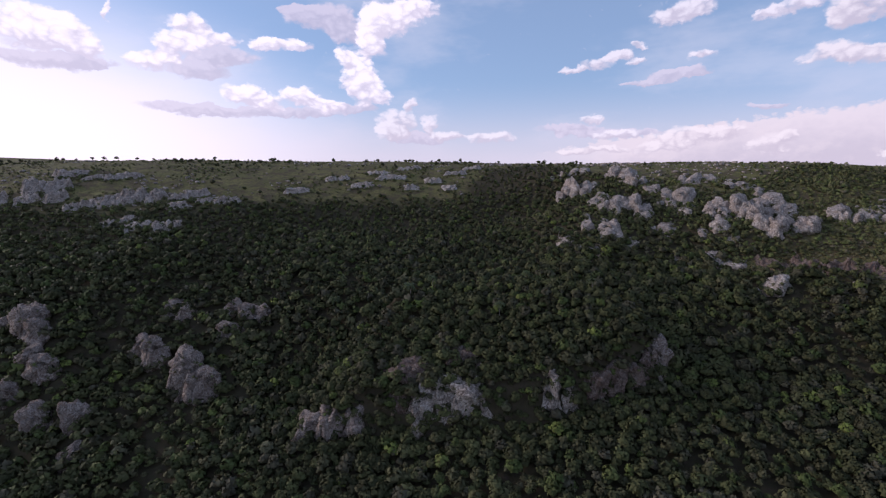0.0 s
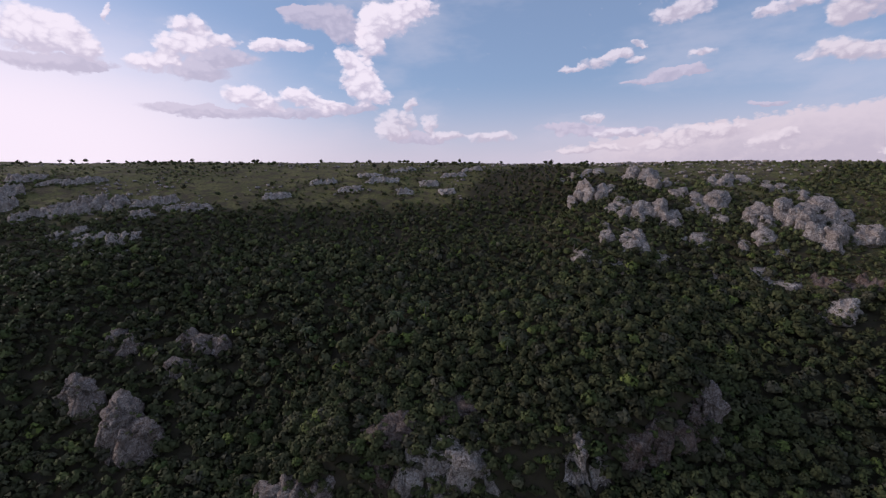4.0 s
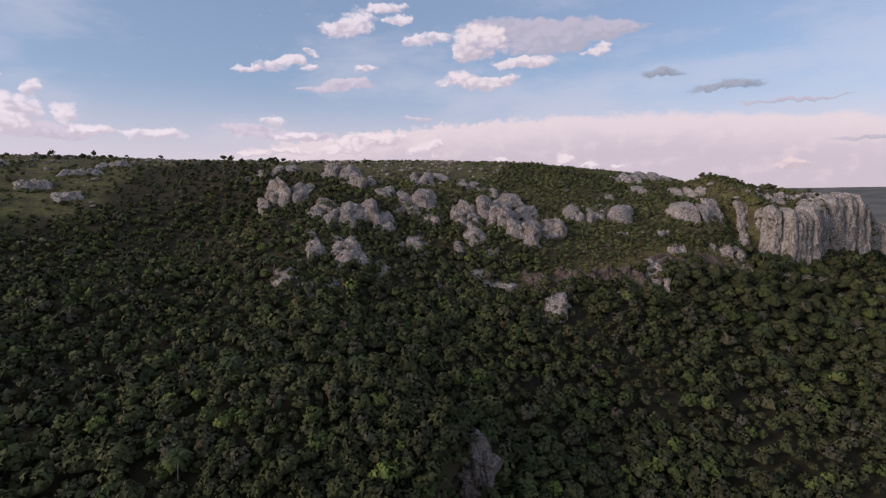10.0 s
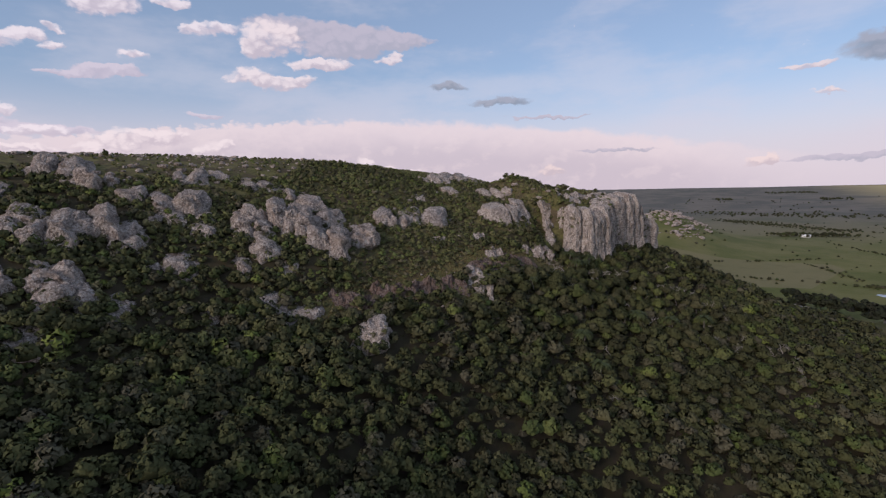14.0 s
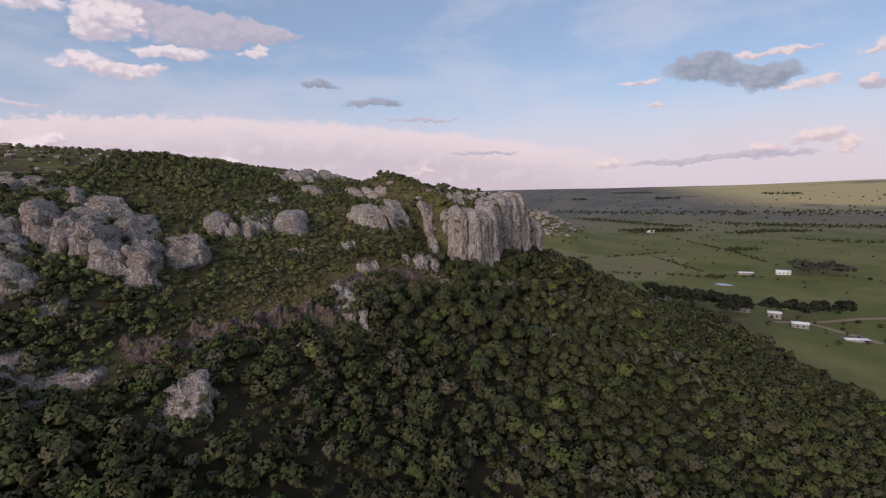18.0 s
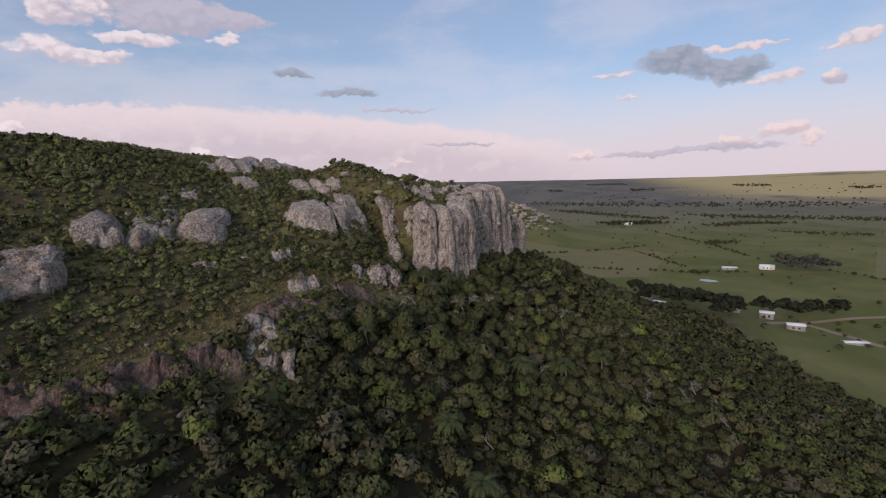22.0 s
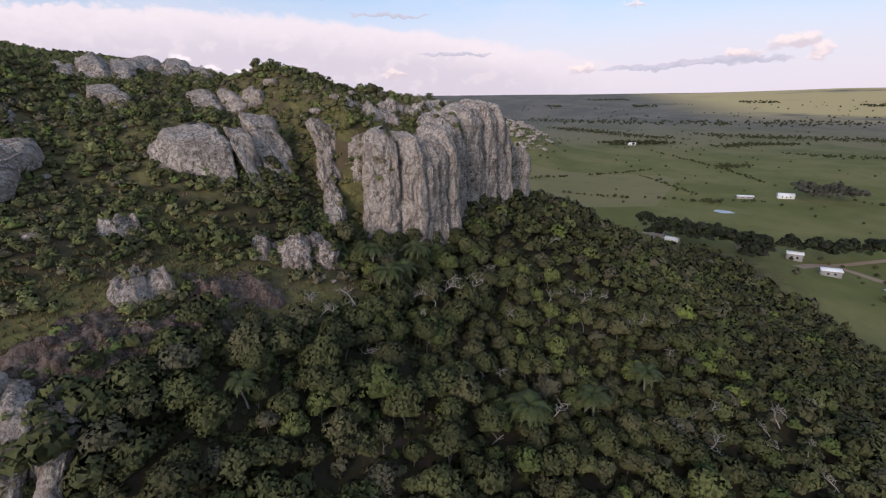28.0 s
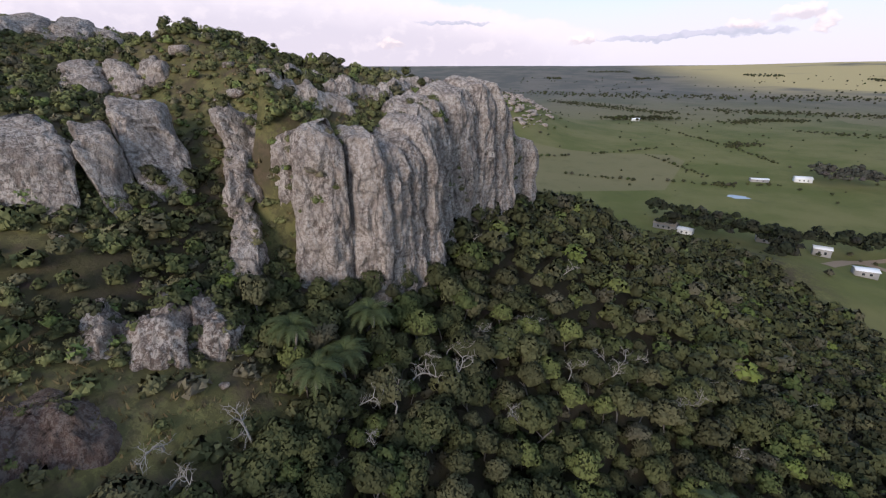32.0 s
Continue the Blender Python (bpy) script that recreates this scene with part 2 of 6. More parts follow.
w_bg = w_node("Background")
w_put(w_bg.inputs["Color"], colour)
w_bg.inputs["Strength"].default_value = SKY
wt.links.new(w_bg.outputs[0], w_node("OutputWorld").inputs["Surface"])

sun = new("sun", bpy.data.lights.new("sun", "SUN"))
sun.data.energy, sun.data.angle, sun.data.color = 2.2, radians(26), (1.0, 0.91, 0.80)
sun_way = Vector((math.sin(radians(SUN_AZ)) * math.cos(radians(SUN_EL)), math.cos(radians(SUN_AZ)) * math.cos(radians(SUN_EL)), math.sin(radians(SUN_EL))))
sun.matrix_world = look(sun_way * 900, (0, 0, 0))

# ---- the lie of the land ----
def lattice(ix, iy, seed):
    h = (ix * 374761393 + iy * 668265263 + seed * 974634777) & 0x7FFFFFFF
    h = ((h ^ (h >> 13)) * 1274126177) & 0x7FFFFFFF
    return ((h ^ (h >> 16)) & 0xFFFF) / 65535.0


def soft_noise(x, y, seed=0):
    """Smooth value noise, 0 to 1, one cell to the unit."""
    ix, iy = np.floor(x).astype(np.int64), np.floor(y).astype(np.int64)
    fx, fy = x - ix, y - iy
    fx, fy = fx * fx * (3 - 2 * fx), fy * fy * (3 - 2 * fy)
    a, b = lattice(ix, iy, seed), lattice(ix + 1, iy, seed)
    c, d = lattice(ix, iy + 1, seed), lattice(ix + 1, iy + 1, seed)
    return (a * (1 - fx) + b * fx) * (1 - fy) + (c * (1 - fx) + d * fx) * fy


def fbm(x, y, seed=0, octaves=4):
    total, size, norm = 0.0, 1.0, 0.0
    for k in range(octaves):
        total = total + size * soft_noise(x * 2 ** k, y * 2 ** k, seed + 17 * k)
        norm += size
        size *= 0.5
    return total / norm


def smooth(a, b, v):
    k = np.clip((v - a) / (b - a), 0, 1)
    return k * k * (3 - 2 * k)


def line_gap(x, y, line):
    """Distance from a line of corners, the side (left +) and the share of the way along it."""
    best = np.full(np.shape(x), 1e9)
    side, along = np.zeros(np.shape(x)), np.zeros(np.shape(x))
    lengths = [math.dist(a, b) for a, b in zip(line, line[1:])]
    start = 0.0
    for (ax, ay), (bx, by), n in zip(line, line[1:], lengths):
        ux, uy = (bx - ax) / n, (by - ay) / n
        k = np.clip((x - ax) * ux + (y - ay) * uy, 0, n)
        d = np.hypot(x - ax - k * ux, y - ay - k * uy)
        s = ux * (y - ay) - uy * (x - ax)
        near = d < best
        best, side, along = np.where(near, d, best), np.where(near, s, side), np.where(near, start + k, along)
        start += n
    return best, side, along / start


# heights of the hill, placed and tuned to fit the camera's view: the wooded ones are of the canopy, 4 m over the soil
WOODED = [
    (-235, 240, -22), (-145, 178, -46), (-190, 200, -38), (-85, 223, -26), (-57, 205, -30), (-35, 208, -31), (-46, 262, -17), (-7, 212, -29), (4, 181, -33),
    (21, 234, -20), (35, 221, -24), (54, 262, -9), (46, 185, -29), (19, 158, -38), (-16, 164, -42), (34, 156, -34), (-27, 171, -42), (-53, 173, -50),
    (-100, 165, -58), (63, 175, -33), (60, 160, -38), (84, 176, -35), (94, 156, -42), (98, 142, -53), (124, 162, -37), (131, 159, -36),
    (137, 143, -44), (162, 150, -36), (157, 126, -50), (144, 119, -53), (160, 104, -55), (149, 96, -58), (193, 135, -37), (203, 139, -34),
]
WOODED_EAST = [
    (198, 143, -31), (202, 120, -44), (218, 117, -42), (222, 108, -45), (213, 102, -49), (226, 75, -54), (234, 75, -57), (258, 40, -73), (267, 83, -51),
    (241, 110, -42), (225, 119, -38), (263, 121, -35), (318, 118, -40), (402, 41, -81), (352, 33, -83), (300, 60, -66), (210, 60, -64), (100, 100, -66),
    (60, 114, -66), (16, 112, -72), (-30, 118, -76), (-80, 128, -80), (-150, 140, -80), (170, 60, -74), (290, 20, -82), (340, 80, -63), (230, 20, -84),
]
OPEN = [
    (164, 166, -27), (181, 168, -24), (192, 168, -22), (181, 172, -20), (192, 176, -19), (180, 184, -16), (167, 187, -18), (168, 199, -12), (147, 192, -20),
    (138, 198, -17), (117, 200, -21), (99, 214, -19), (102, 197, -28), (74, 210, -21), (60, 205, -25), (84, 224, -13), (103, 236, -5), (122, 208, -14),
    (100, 279, 10), (76, 302, 13.5), (92, 302, 13), (84, 326, 16), (63, 241, -8), (153, 228, -4), (186, 214, -2), (196, 208, -5), (214, 206, -4), (211, 242, 10), (-31, 323, 7),
    (-6, 300, -3), (-159, 263, -12), (-235, 289, 2), (-300, 300, 4), (140, 183, -25),
]
OPEN_FAR = [
    (208, 188, -7.5), (214, 184, -7.5), (225, 183, -4.5), (196, 184, -15), (-150, 380, 20), (0, 400, 22), (100, 400, 20), (250, 360, 12), (-300, 420, 22), (262, 240, 6), (290, 235, 6), (300, 280, 9), (-420, 300, 2), (-420, 200, -40),
    (0, 520, 24), (300, 450, 10), (380, 300, -40), (350, 190, -45), (-420, 130, -84), (420, 190, -88), (430, 340, -80), (-200, 540, 24), (120, 0, -96),
    (0, 40, -94), (-150, 60, -95), (250, -60, -98), (400, -50, -98), (480, 60, -98), (480, 450, -90), (-420, 30, -98),
]
# the cliff's brow and what lies behind it
ABOVE = [(226, 166, -10), (228, 157, -9), (236, 160, -4), (249, 182, 0), (236, 178, -6), (255, 157, -2), (268, 150, -5), (270, 190, 1), (292, 180, -12), (262, 146, -6), (250, 205, 3), (275, 215, 3), (230, 225, 4)]
CLIFF_LINE = [(238, 222), (230, 192), (222, 174), (218, 163), (221, 156), (228, 149), (245, 146), (266, 140), (275, 137), (281, 143), (290, 158), (302, 180), (318, 205)]
CLIFF_STEP = 19.0


SPUR_LINE = [(-48, 142), (-30, 134), (-12, 132), (8, 130), (34, 129), (52, 133), (66, 142), (74, 156)]


def cliff_rise(x, y):
    """The steps in the hill: the great cliff, dying away inland, and the rocky front of the spur."""
    gap, side, along = line_gap(x, y, CLIFF_LINE)
    depth = np.where(side > 0, gap, -gap)
    fade = smooth(0.0, 0.16, along) * (1 - smooth(0.72, 1.0, along))
    ramp = 20 - 15.5 * smooth(0.25, 0.33, along)       # sheer at the front, a steep gully side further in
    inland = 1 - smooth(188, 226, y)
    k = np.clip((depth + 0.5) / ramp, 0, 1)
    rise = CLIFF_STEP * fade * k * k * (3 - 2 * k) * inland
    gap, side, along = line_gap(x, y, SPUR_LINE)
    depth = np.where(side > 0, gap, -gap)
    fade = smooth(0.0, 0.2, along) * (1 - smooth(0.85, 1.0, along))
    return rise + 11.0 * fade * smooth(-1.0, 4.0, depth) * (1 - smooth(20, 70, depth))


def fit_heights():
    pts = [(x, y, z - 4.0) for x, y, z in WOODED + WOODED_EAST] + OPEN + OPEN_FAR + ABOVE
    pts = [(x, y, z - float(cliff_rise(np.array(x * 1.0), np.array(y * 1.0)))) for x, y, z in pts]
    p = np.array(pts, float)
    d = np.hypot(p[:, None, 0] - p[None, :, 0], p[:, None, 1] - p[None, :, 1]) / 100 + 1e-9
    k = d * d * np.log(d) + np.eye(len(p)) * 0.012
    one = np.column_stack([np.ones(len(p)), p[:, :2] / 100])
    a = np.block([[k, one], [one.T, np.zeros((3, 3))]])
    return p, np.linalg.solve(a, np.concatenate([p[:, 2], np.zeros(3)]))


SPOTS, WEIGHTS = fit_heights()


def plain_z(x, y):
    r = np.hypot(x, y)
    z = -98 + 5 * (fbm(x / 420, y / 420, 5, 3) - 0.5) + 66 * smooth(1700, 4900, r)
    z = z + 52 * np.exp(-((x - 960) / 210) ** 2 - ((y - 215) / 75) ** 2)
    z = z + 34 * np.exp(-((x - 4000) / 1300) ** 2 - ((y + 2000) / 700) ** 2)
    return z + 9 * (fbm(x / 900, y / 900, 9, 3) - 0.5) * smooth(900, 2500, r)


def ground_z(x, y):
    x, y = np.asarray(x, float), np.asarray(y, float)
    flat_x, flat_y = x.ravel(), y.ravel()
    z = plain_z(flat_x, flat_y)
    inside = (smooth(-640, -430, flat_x) * (1 - smooth(410, 520, flat_x)) * smooth(-120, 0, flat_y) * (1 - smooth(480, 640, flat_y)))
    near = np.flatnonzero(inside > 0)
    if len(near):
        px, py = flat_x[near], flat_y[near]
        h = WEIGHTS[-3] + WEIGHTS[-2] * px / 100 + WEIGHTS[-1] * py / 100
        for (sx, sy, _), w in zip(SPOTS, WEIGHTS):
            d2 = ((px - sx) ** 2 + (py - sy) ** 2) / 1e4 + 1e-12
            h += w * 0.5 * d2 * np.log(d2)
        h = h + cliff_rise(px, py)
        h = h + 1.6 * (fbm(px / 14, py / 14, 3, 3) - 0.5)
        h = np.maximum(h, -101)
        z[near] = z[near] * (1 - inside[near]) + h * inside[near]
    return z.reshape(x.shape)

# ---- materials ----
class Mat:
    """A node material with a few short ways to wire it."""

    def __init__(self, name, rough=0.9, spec=0.2):
        self.mat = bpy.data.materials.new(name)
        self.mat.use_nodes = True
        self.t = self.mat.node_tree
        self.bsdf = self.t.nodes["Principled BSDF"]
        self.bsdf.inputs["Roughness"].default_value = rough
        self.bsdf.inputs["Specular IOR Level"].default_value = spec
        self.pos = self.t.nodes.new("ShaderNodeNewGeometry").outputs["Position"]

    def put(self, socket, value):
        if isinstance(value, bpy.types.NodeSocket):
            self.t.links.new(value, socket)
        elif isinstance(value, (tuple, list)) and len(value) == 3 and socket.type == "RGBA":
            socket.default_value = (*value, 1)
        else:
            socket.default_value = value

    def noise(self, scale, detail=4, rough=0.55, vec=None, distort=0.0):
        n = self.t.nodes.new("ShaderNodeTexNoise")
        self.put(n.inputs["Vector"], vec or self.pos)
        n.inputs["Scale"].default_value, n.inputs["Detail"].default_value = scale, detail
        n.inputs["Roughness"].default_value, n.inputs["Distortion"].default_value = rough, distort
        return n.outputs["Fac"]

    def cells(self, scale, vec=None, feature="F1"):
        n = self.t.nodes.new("ShaderNodeTexVoronoi")
        n.feature = feature
        self.put(n.inputs["Vector"], vec or self.pos)
        n.inputs["Scale"].default_value = scale
        return n

    def stretch(self, x, y, z, vec=None):
        n = self.t.nodes.new("ShaderNodeVectorMath")
        n.operation = "MULTIPLY"
        self.put(n.inputs[0], vec or self.pos)
        n.inputs[1].default_value = (x, y, z)
        return n.outputs[0]

    def ramp(self, value, a, b, lo=0.0, hi=1.0):
        n = self.t.nodes.new("ShaderNodeMapRange")
        n.interpolation_type = "SMOOTHSTEP"
        self.put(n.inputs["Value"], value)
        for key, v in (("From Min", a), ("From Max", b), ("To Min", lo), ("To Max", hi)):
            n.inputs[key].default_value = v
        return n.outputs["Result"]

    def math(self, op, a, b=0.0):
        n = self.t.nodes.new("ShaderNodeMath")
        n.operation = op
        self.put(n.inputs[0], a)
        self.put(n.inputs[1], b)
        return n.outputs[0]

    def mix(self, fac, a, b, kind="MIX"):
        n = self.t.nodes.new("ShaderNodeMix")
        n.data_type, n.blend_type = "RGBA", kind
        self.put(n.inputs["Factor"], fac)
        self.put(n.inputs["A"], a)
        self.put(n.inputs["B"], b)
        return n.outputs["Result"]

    def attr(self, name):
        n = self.t.nodes.new("ShaderNodeAttribute")
        n.attribute_name = name
        return n.outputs["Fac"]

    def random(self):
        return self.t.nodes.new("ShaderNodeObjectInfo").outputs["Random"]

    def island(self):
        return self.t.nodes.new("ShaderNodeNewGeometry").outputs["Random Per Island"]

    def up(self):
        n = self.t.nodes.new("ShaderNodeSeparateXYZ")
        self.t.links.new(self.t.nodes.new("ShaderNodeNewGeometry").outputs["Normal"], n.inputs[0])
        return n.outputs["Z"]

    def colour(self, value):
        self.put(self.bsdf.inputs["Base Color"], value)
        return self

    def bump(self, height, strength=0.5, distance=0.2):
        n = self.t.nodes.new("ShaderNodeBump")
        n.inputs["Strength"].default_value, n.inputs["Distance"].default_value = strength, distance
        self.put(n.inputs["Height"], height)
        self.t.links.new(n.outputs["Normal"], self.bsdf.inputs["Normal"])
        return self


def rock_material(name, warm=0.0, lichen=1.0, rust=0.2):
    """Grey rock: broad tones, hanging streaks, a fine pale crust of lichen, dark pits and cracks, rust."""
    m = Mat(name, 0.93, 0.1)
    tall = m.stretch(1, 1, 0.22)
    low, high = (0.245 - warm * 0.14, 0.192 - warm * 0.13, 0.162 - warm * 0.112), (0.42 - warm * 0.24, 0.348 - warm * 0.225, 0.295 - warm * 0.2)
    c = m.mix(m.ramp(m.noise(0.35, 6, 0.6), 0.3, 0.7), low, high)
    streak = m.ramp(m.noise(0.8, 6, 0.62, tall), 0.48, 0.7)
    c = m.mix(m.math("MULTIPLY", streak, 0.42), c, (0.135, 0.108, 0.096))
    bed = m.ramp(m.noise(2.2, 5, 0.6, m.stretch(1, 1, 0.3)), 0.5, 0.66)
    c = m.mix(m.math("MULTIPLY", bed, 0.3), c, (0.15, 0.122, 0.11))
    stain = m.ramp(m.noise(0.2, 5, 0.6), 0.54, 0.72)
    c = m.mix(m.math("MULTIPLY", stain, rust), c, (0.15, 0.085, 0.068))
    crust = m.math("MULTIPLY", m.ramp(m.noise(1.9, 7, 0.8), 0.465, 0.53), m.ramp(m.noise(0.4, 4, 0.6), 0.3, 0.62, 0.25, 1.0))
    c = m.mix(m.math("MULTIPLY", crust, 0.8 * lichen), c, (0.66, 0.58, 0.515))
    pits = m.ramp(m.noise(2.3, 6, 0.8), 0.55, 0.62)
    c = m.mix(m.math("MULTIPLY", pits, 0.6), c, (0.07, 0.056, 0.05))
    crack = m.cells(0.34, m.stretch(1, 1, 0.4), "DISTANCE_TO_EDGE").outputs["Distance"]
    crack = m.math("ADD", crack, m.math("MULTIPLY", m.math("SUBTRACT", m.noise(1.1, 4, 0.6), 0.5), 0.2))
    c = m.mix(m.ramp(crack, 0.0, 0.035, 0.5, 0.0), c, (0.055, 0.043, 0.038))
    m.colour(c)
    h = m.math("ADD", m.noise(1.3, 8, 0.7, m.stretch(1, 1, 0.45)), m.math("MULTIPLY", m.cells(1.4, m.stretch(1, 1, 0.5)).outputs["Distance"], 0.35))
    m.bump(h, 1.0, 1.0)
    return m.mat


def foliage_material(name, dark, light, olive):
    """Leaves: each plant has its own tone and hue, the tone lowered at its core for inner shade; the light is taken up
    by the round of the crown rather than by the single leaf.
    """
    m = Mat(name, 0.75, 0.12)
    tone, hue, leaf = m.attr("tone"), m.attr("hue"), m.island()
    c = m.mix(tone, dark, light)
    c = m.mix(m.ramp(tone, 1.0, 1.7), c, (light[0] * 1.6, light[1] * 1.85, light[2] * 1.1))
    lean = m.mix(tone, tuple(v * 0.42 for v in olive), tuple(v * 1.25 for v in olive))
    c = m.mix(m.ramp(hue, 0.55, 0.85, 0.0, 0.7), c, lean)
    c = m.mix(m.ramp(hue, 0.90, 0.96, 0.0, 0.5), c, (olive[0] * 1.15, olive[1] * 1.12, olive[2] * 1.5))
    c = m.mix(m.ramp(hue, 0.0, 0.16, 0.7, 0.0), c, (light[0] * 0.75, light[1] * 1.0, light[2] * 0.72))
    c = m.mix(m.math("MULTIPLY", leaf, 0.14), c, (light[0] * 1.4, light[1] * 1.35, light[2] * 1.2))
    m.colour(c)
    soft = m.t.nodes.new("ShaderNodeAttribute")
    soft.attribute_name = "soft"
    turn = m.t.nodes.new("ShaderNodeVectorTransform")
    turn.vector_type, turn.convert_from, turn.convert_to = "NORMAL", "OBJECT", "WORLD"
    m.t.links.new(soft.outputs["Vector"], turn.inputs[0])
    m.t.links.new(turn.outputs[0], m.bsdf.inputs["Normal"])
    return m.mat


ROCK = rock_material("lichen_grey_rock")
HILL_ROCK = rock_material("grey_brown_rock", 0.2, 0.9, 0.25)
# browner rock with less lichen, its colour lowered to carry shade on backlit crags
SHADED_ROCK = rock_material("shade_darkened_rock", 0.65, 0.5, 0.3)
RED_ROCK = rock_material("reddish_rock", 1.0, 0.28, 0.65)
RUSTY_ROCK = rock_material("rusty_lichen_rock", 0.6, 1.1, 0.75)
LEAF = foliage_material("leaves", (0.040, 0.0415, 0.02), (0.095, 0.1, 0.039), (0.094, 0.083, 0.047))
BUSH_LEAF = foliage_material("bush_leaves", (0.078, 0.080, 0.035), (0.195, 0.20, 0.077), (0.175, 0.145, 0.085))
PINE_LEAF = foliage_material("dark_needles", (0.018, 0.022, 0.013), (0.045, 0.050, 0.025), (0.040, 0.038, 0.025))


def bark_material():
    m = Mat("bark", 0.9, 0.1)
    c = m.mix(m.noise(3.0, 5, 0.6, m.stretch(1, 1, 0.3)), (0.09, 0.075, 0.06), (0.26, 0.235, 0.21))
    m.colour(c).bump(m.noise(6, 4), 0.5, 0.05)
    return m.mat


BARK = bark_material()


def ground_material():
    """Grass, dry stems, soil and bare stone on the hill; fields on the plain, told apart by the height."""
    m = Mat("hill_and_plain", 0.95, 0.1)
    grass = m.mix(m.ramp(m.noise(0.06, 5), 0.35, 0.65), (0.132, 0.124, 0.046), (0.198, 0.175, 0.069))
    dry = m.mix(m.noise(0.9, 6, 0.7), (0.07, 0.05, 0.034), (0.14, 0.105, 0.064))
    c = m.mix(m.ramp(m.noise(0.17, 6, 0.65), 0.42, 0.62), grass, dry)
    c = m.mix(m.attr("litter"), c, m.mix(m.noise(0.8, 5), (0.034, 0.028, 0.018), (0.08, 0.062, 0.04)))
    c = m.mix(m.math("MULTIPLY", m.ramp(m.noise(0.75, 6, 0.7), 0.46, 0.54), 0.5), c, (0.058, 0.052, 0.025))
    soil = m.ramp(m.noise(0.4, 5, 0.6), 0.58, 0.72)
    c = m.mix(m.math("MULTIPLY", soil, 0.8), c, (0.075, 0.05, 0.045))
    field = m.cells(0.0042, m.stretch(1, 1.5, 0))
    far = m.mix(m.ramp(m.noise(0.012, 5, 0.6), 0.35, 0.65), (0.118, 0.126, 0.038), (0.185, 0.168, 0.066))
    tone = m.t.nodes.new("ShaderNodeSeparateColor")
    m.t.links.new(field.outputs["Color"], tone.inputs[0])
    far = m.mix(m.math("MULTIPLY", m.ramp(tone.outputs[0], 0.35, 0.8), 0.75), far, (0.215, 0.18, 0.092))
    far = m.mix(m.math("MULTIPLY", m.ramp(m.noise(0.05, 6, 0.7), 0.5, 0.75), 0.35), far, (0.06, 0.07, 0.03))
    where = m.t.nodes.new("ShaderNodeSeparateXYZ")
    m.t.links.new(m.pos, where.inputs[0])
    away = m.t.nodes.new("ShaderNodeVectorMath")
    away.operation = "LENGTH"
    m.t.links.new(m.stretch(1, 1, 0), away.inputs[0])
    # the moor's own brown, greyed with distance to stand in for haze
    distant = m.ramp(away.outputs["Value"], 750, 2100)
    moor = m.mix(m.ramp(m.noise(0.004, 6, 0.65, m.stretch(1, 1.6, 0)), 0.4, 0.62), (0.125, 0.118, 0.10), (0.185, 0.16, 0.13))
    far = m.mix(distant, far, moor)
    # far strip coloured gold as if sun through the clouds fell on it
    sunlit_strip = m.math("MULTIPLY", m.ramp(away.outputs["Value"], 1700, 2400), m.ramp(where.outputs["Y"], -250, -800))
    far = m.mix(m.math("MULTIPLY", sunlit_strip, m.ramp(m.noise(0.0016, 4), 0.28, 0.48)), far, (0.50, 0.39, 0.19))
    on_plain = m.ramp(where.outputs["Z"], -93, -88, 1.0, 0.0)
    beyond = m.ramp(where.outputs["X"], 440, 480)
    either = m.math("MAXIMUM", on_plain, beyond)
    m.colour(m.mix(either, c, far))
    m.bump(m.noise(1.3, 8, 0.7), 0.6, 0.25)
    return m.mat


GROUND = ground_material()

# ---- building ----
def mesh_from(name, verts, tris, material, tone=None, flat=True, hue=None, soft=None):
    """A mesh from arrays of corners and triangles; tone, hue: one value a corner; soft: the round of the crown there."""
    me = bpy.data.meshes.new(name)
    verts, tris = np.asarray(verts, np.float32), np.asarray(tris, np.int32)
    me.vertices.add(len(verts))
    me.vertices.foreach_set("co", verts.ravel())
    me.loops.add(tris.size)
    me.loops.foreach_set("vertex_index", tris.ravel())
    me.polygons.add(len(tris))
    me.polygons.foreach_set("loop_start", np.arange(0, tris.size, tris.shape[1], dtype=np.int32))
    if not flat:
        me.polygons.foreach_set("use_smooth", np.ones(len(tris), bool))
    me.update(calc_edges=True)
    if tone is not None:
        me.attributes.new("tone", "FLOAT", "POINT").data.foreach_set("value", np.asarray(tone, np.float32))
    if hue is not None:
        me.attributes.new("hue", "FLOAT", "POINT").data.foreach_set("value", np.asarray(hue, np.float32))
    if soft is not None:
        me.attributes.new("soft", "FLOAT_VECTOR", "POINT").data.foreach_set("vector", np.asarray(soft, np.float32).ravel())
    me.materials.append(material)
    return me


def part(name, mesh, parent, m=None, label=""):
    ob = new(name, mesh)
    ob.parent = parent
    if m is not None:
        ob.matrix_basis = m
    return tagged(ob, label)


def graded(stops):
    out = []
    for a, b, step in stops:
        out.append(np.arange(a, b, step))
    return np.concatenate(out + [np.array([stops[-1][1]])])


TERRACE = [(112, 186), (128, 184), (146, 179), (158, 174), (172, 171), (184, 170), (190, 169)]
RIM_X = [-400, -300, -190, -110, -70, -20, 10, 36, 60, 80, 112, 150, 190, 225, 250, 300, 420]
RIM_Y = [285, 276, 262, 280, 290, 292, 292, 350, 350, 300, 236, 246, 262, 236, 196, 190, 190]


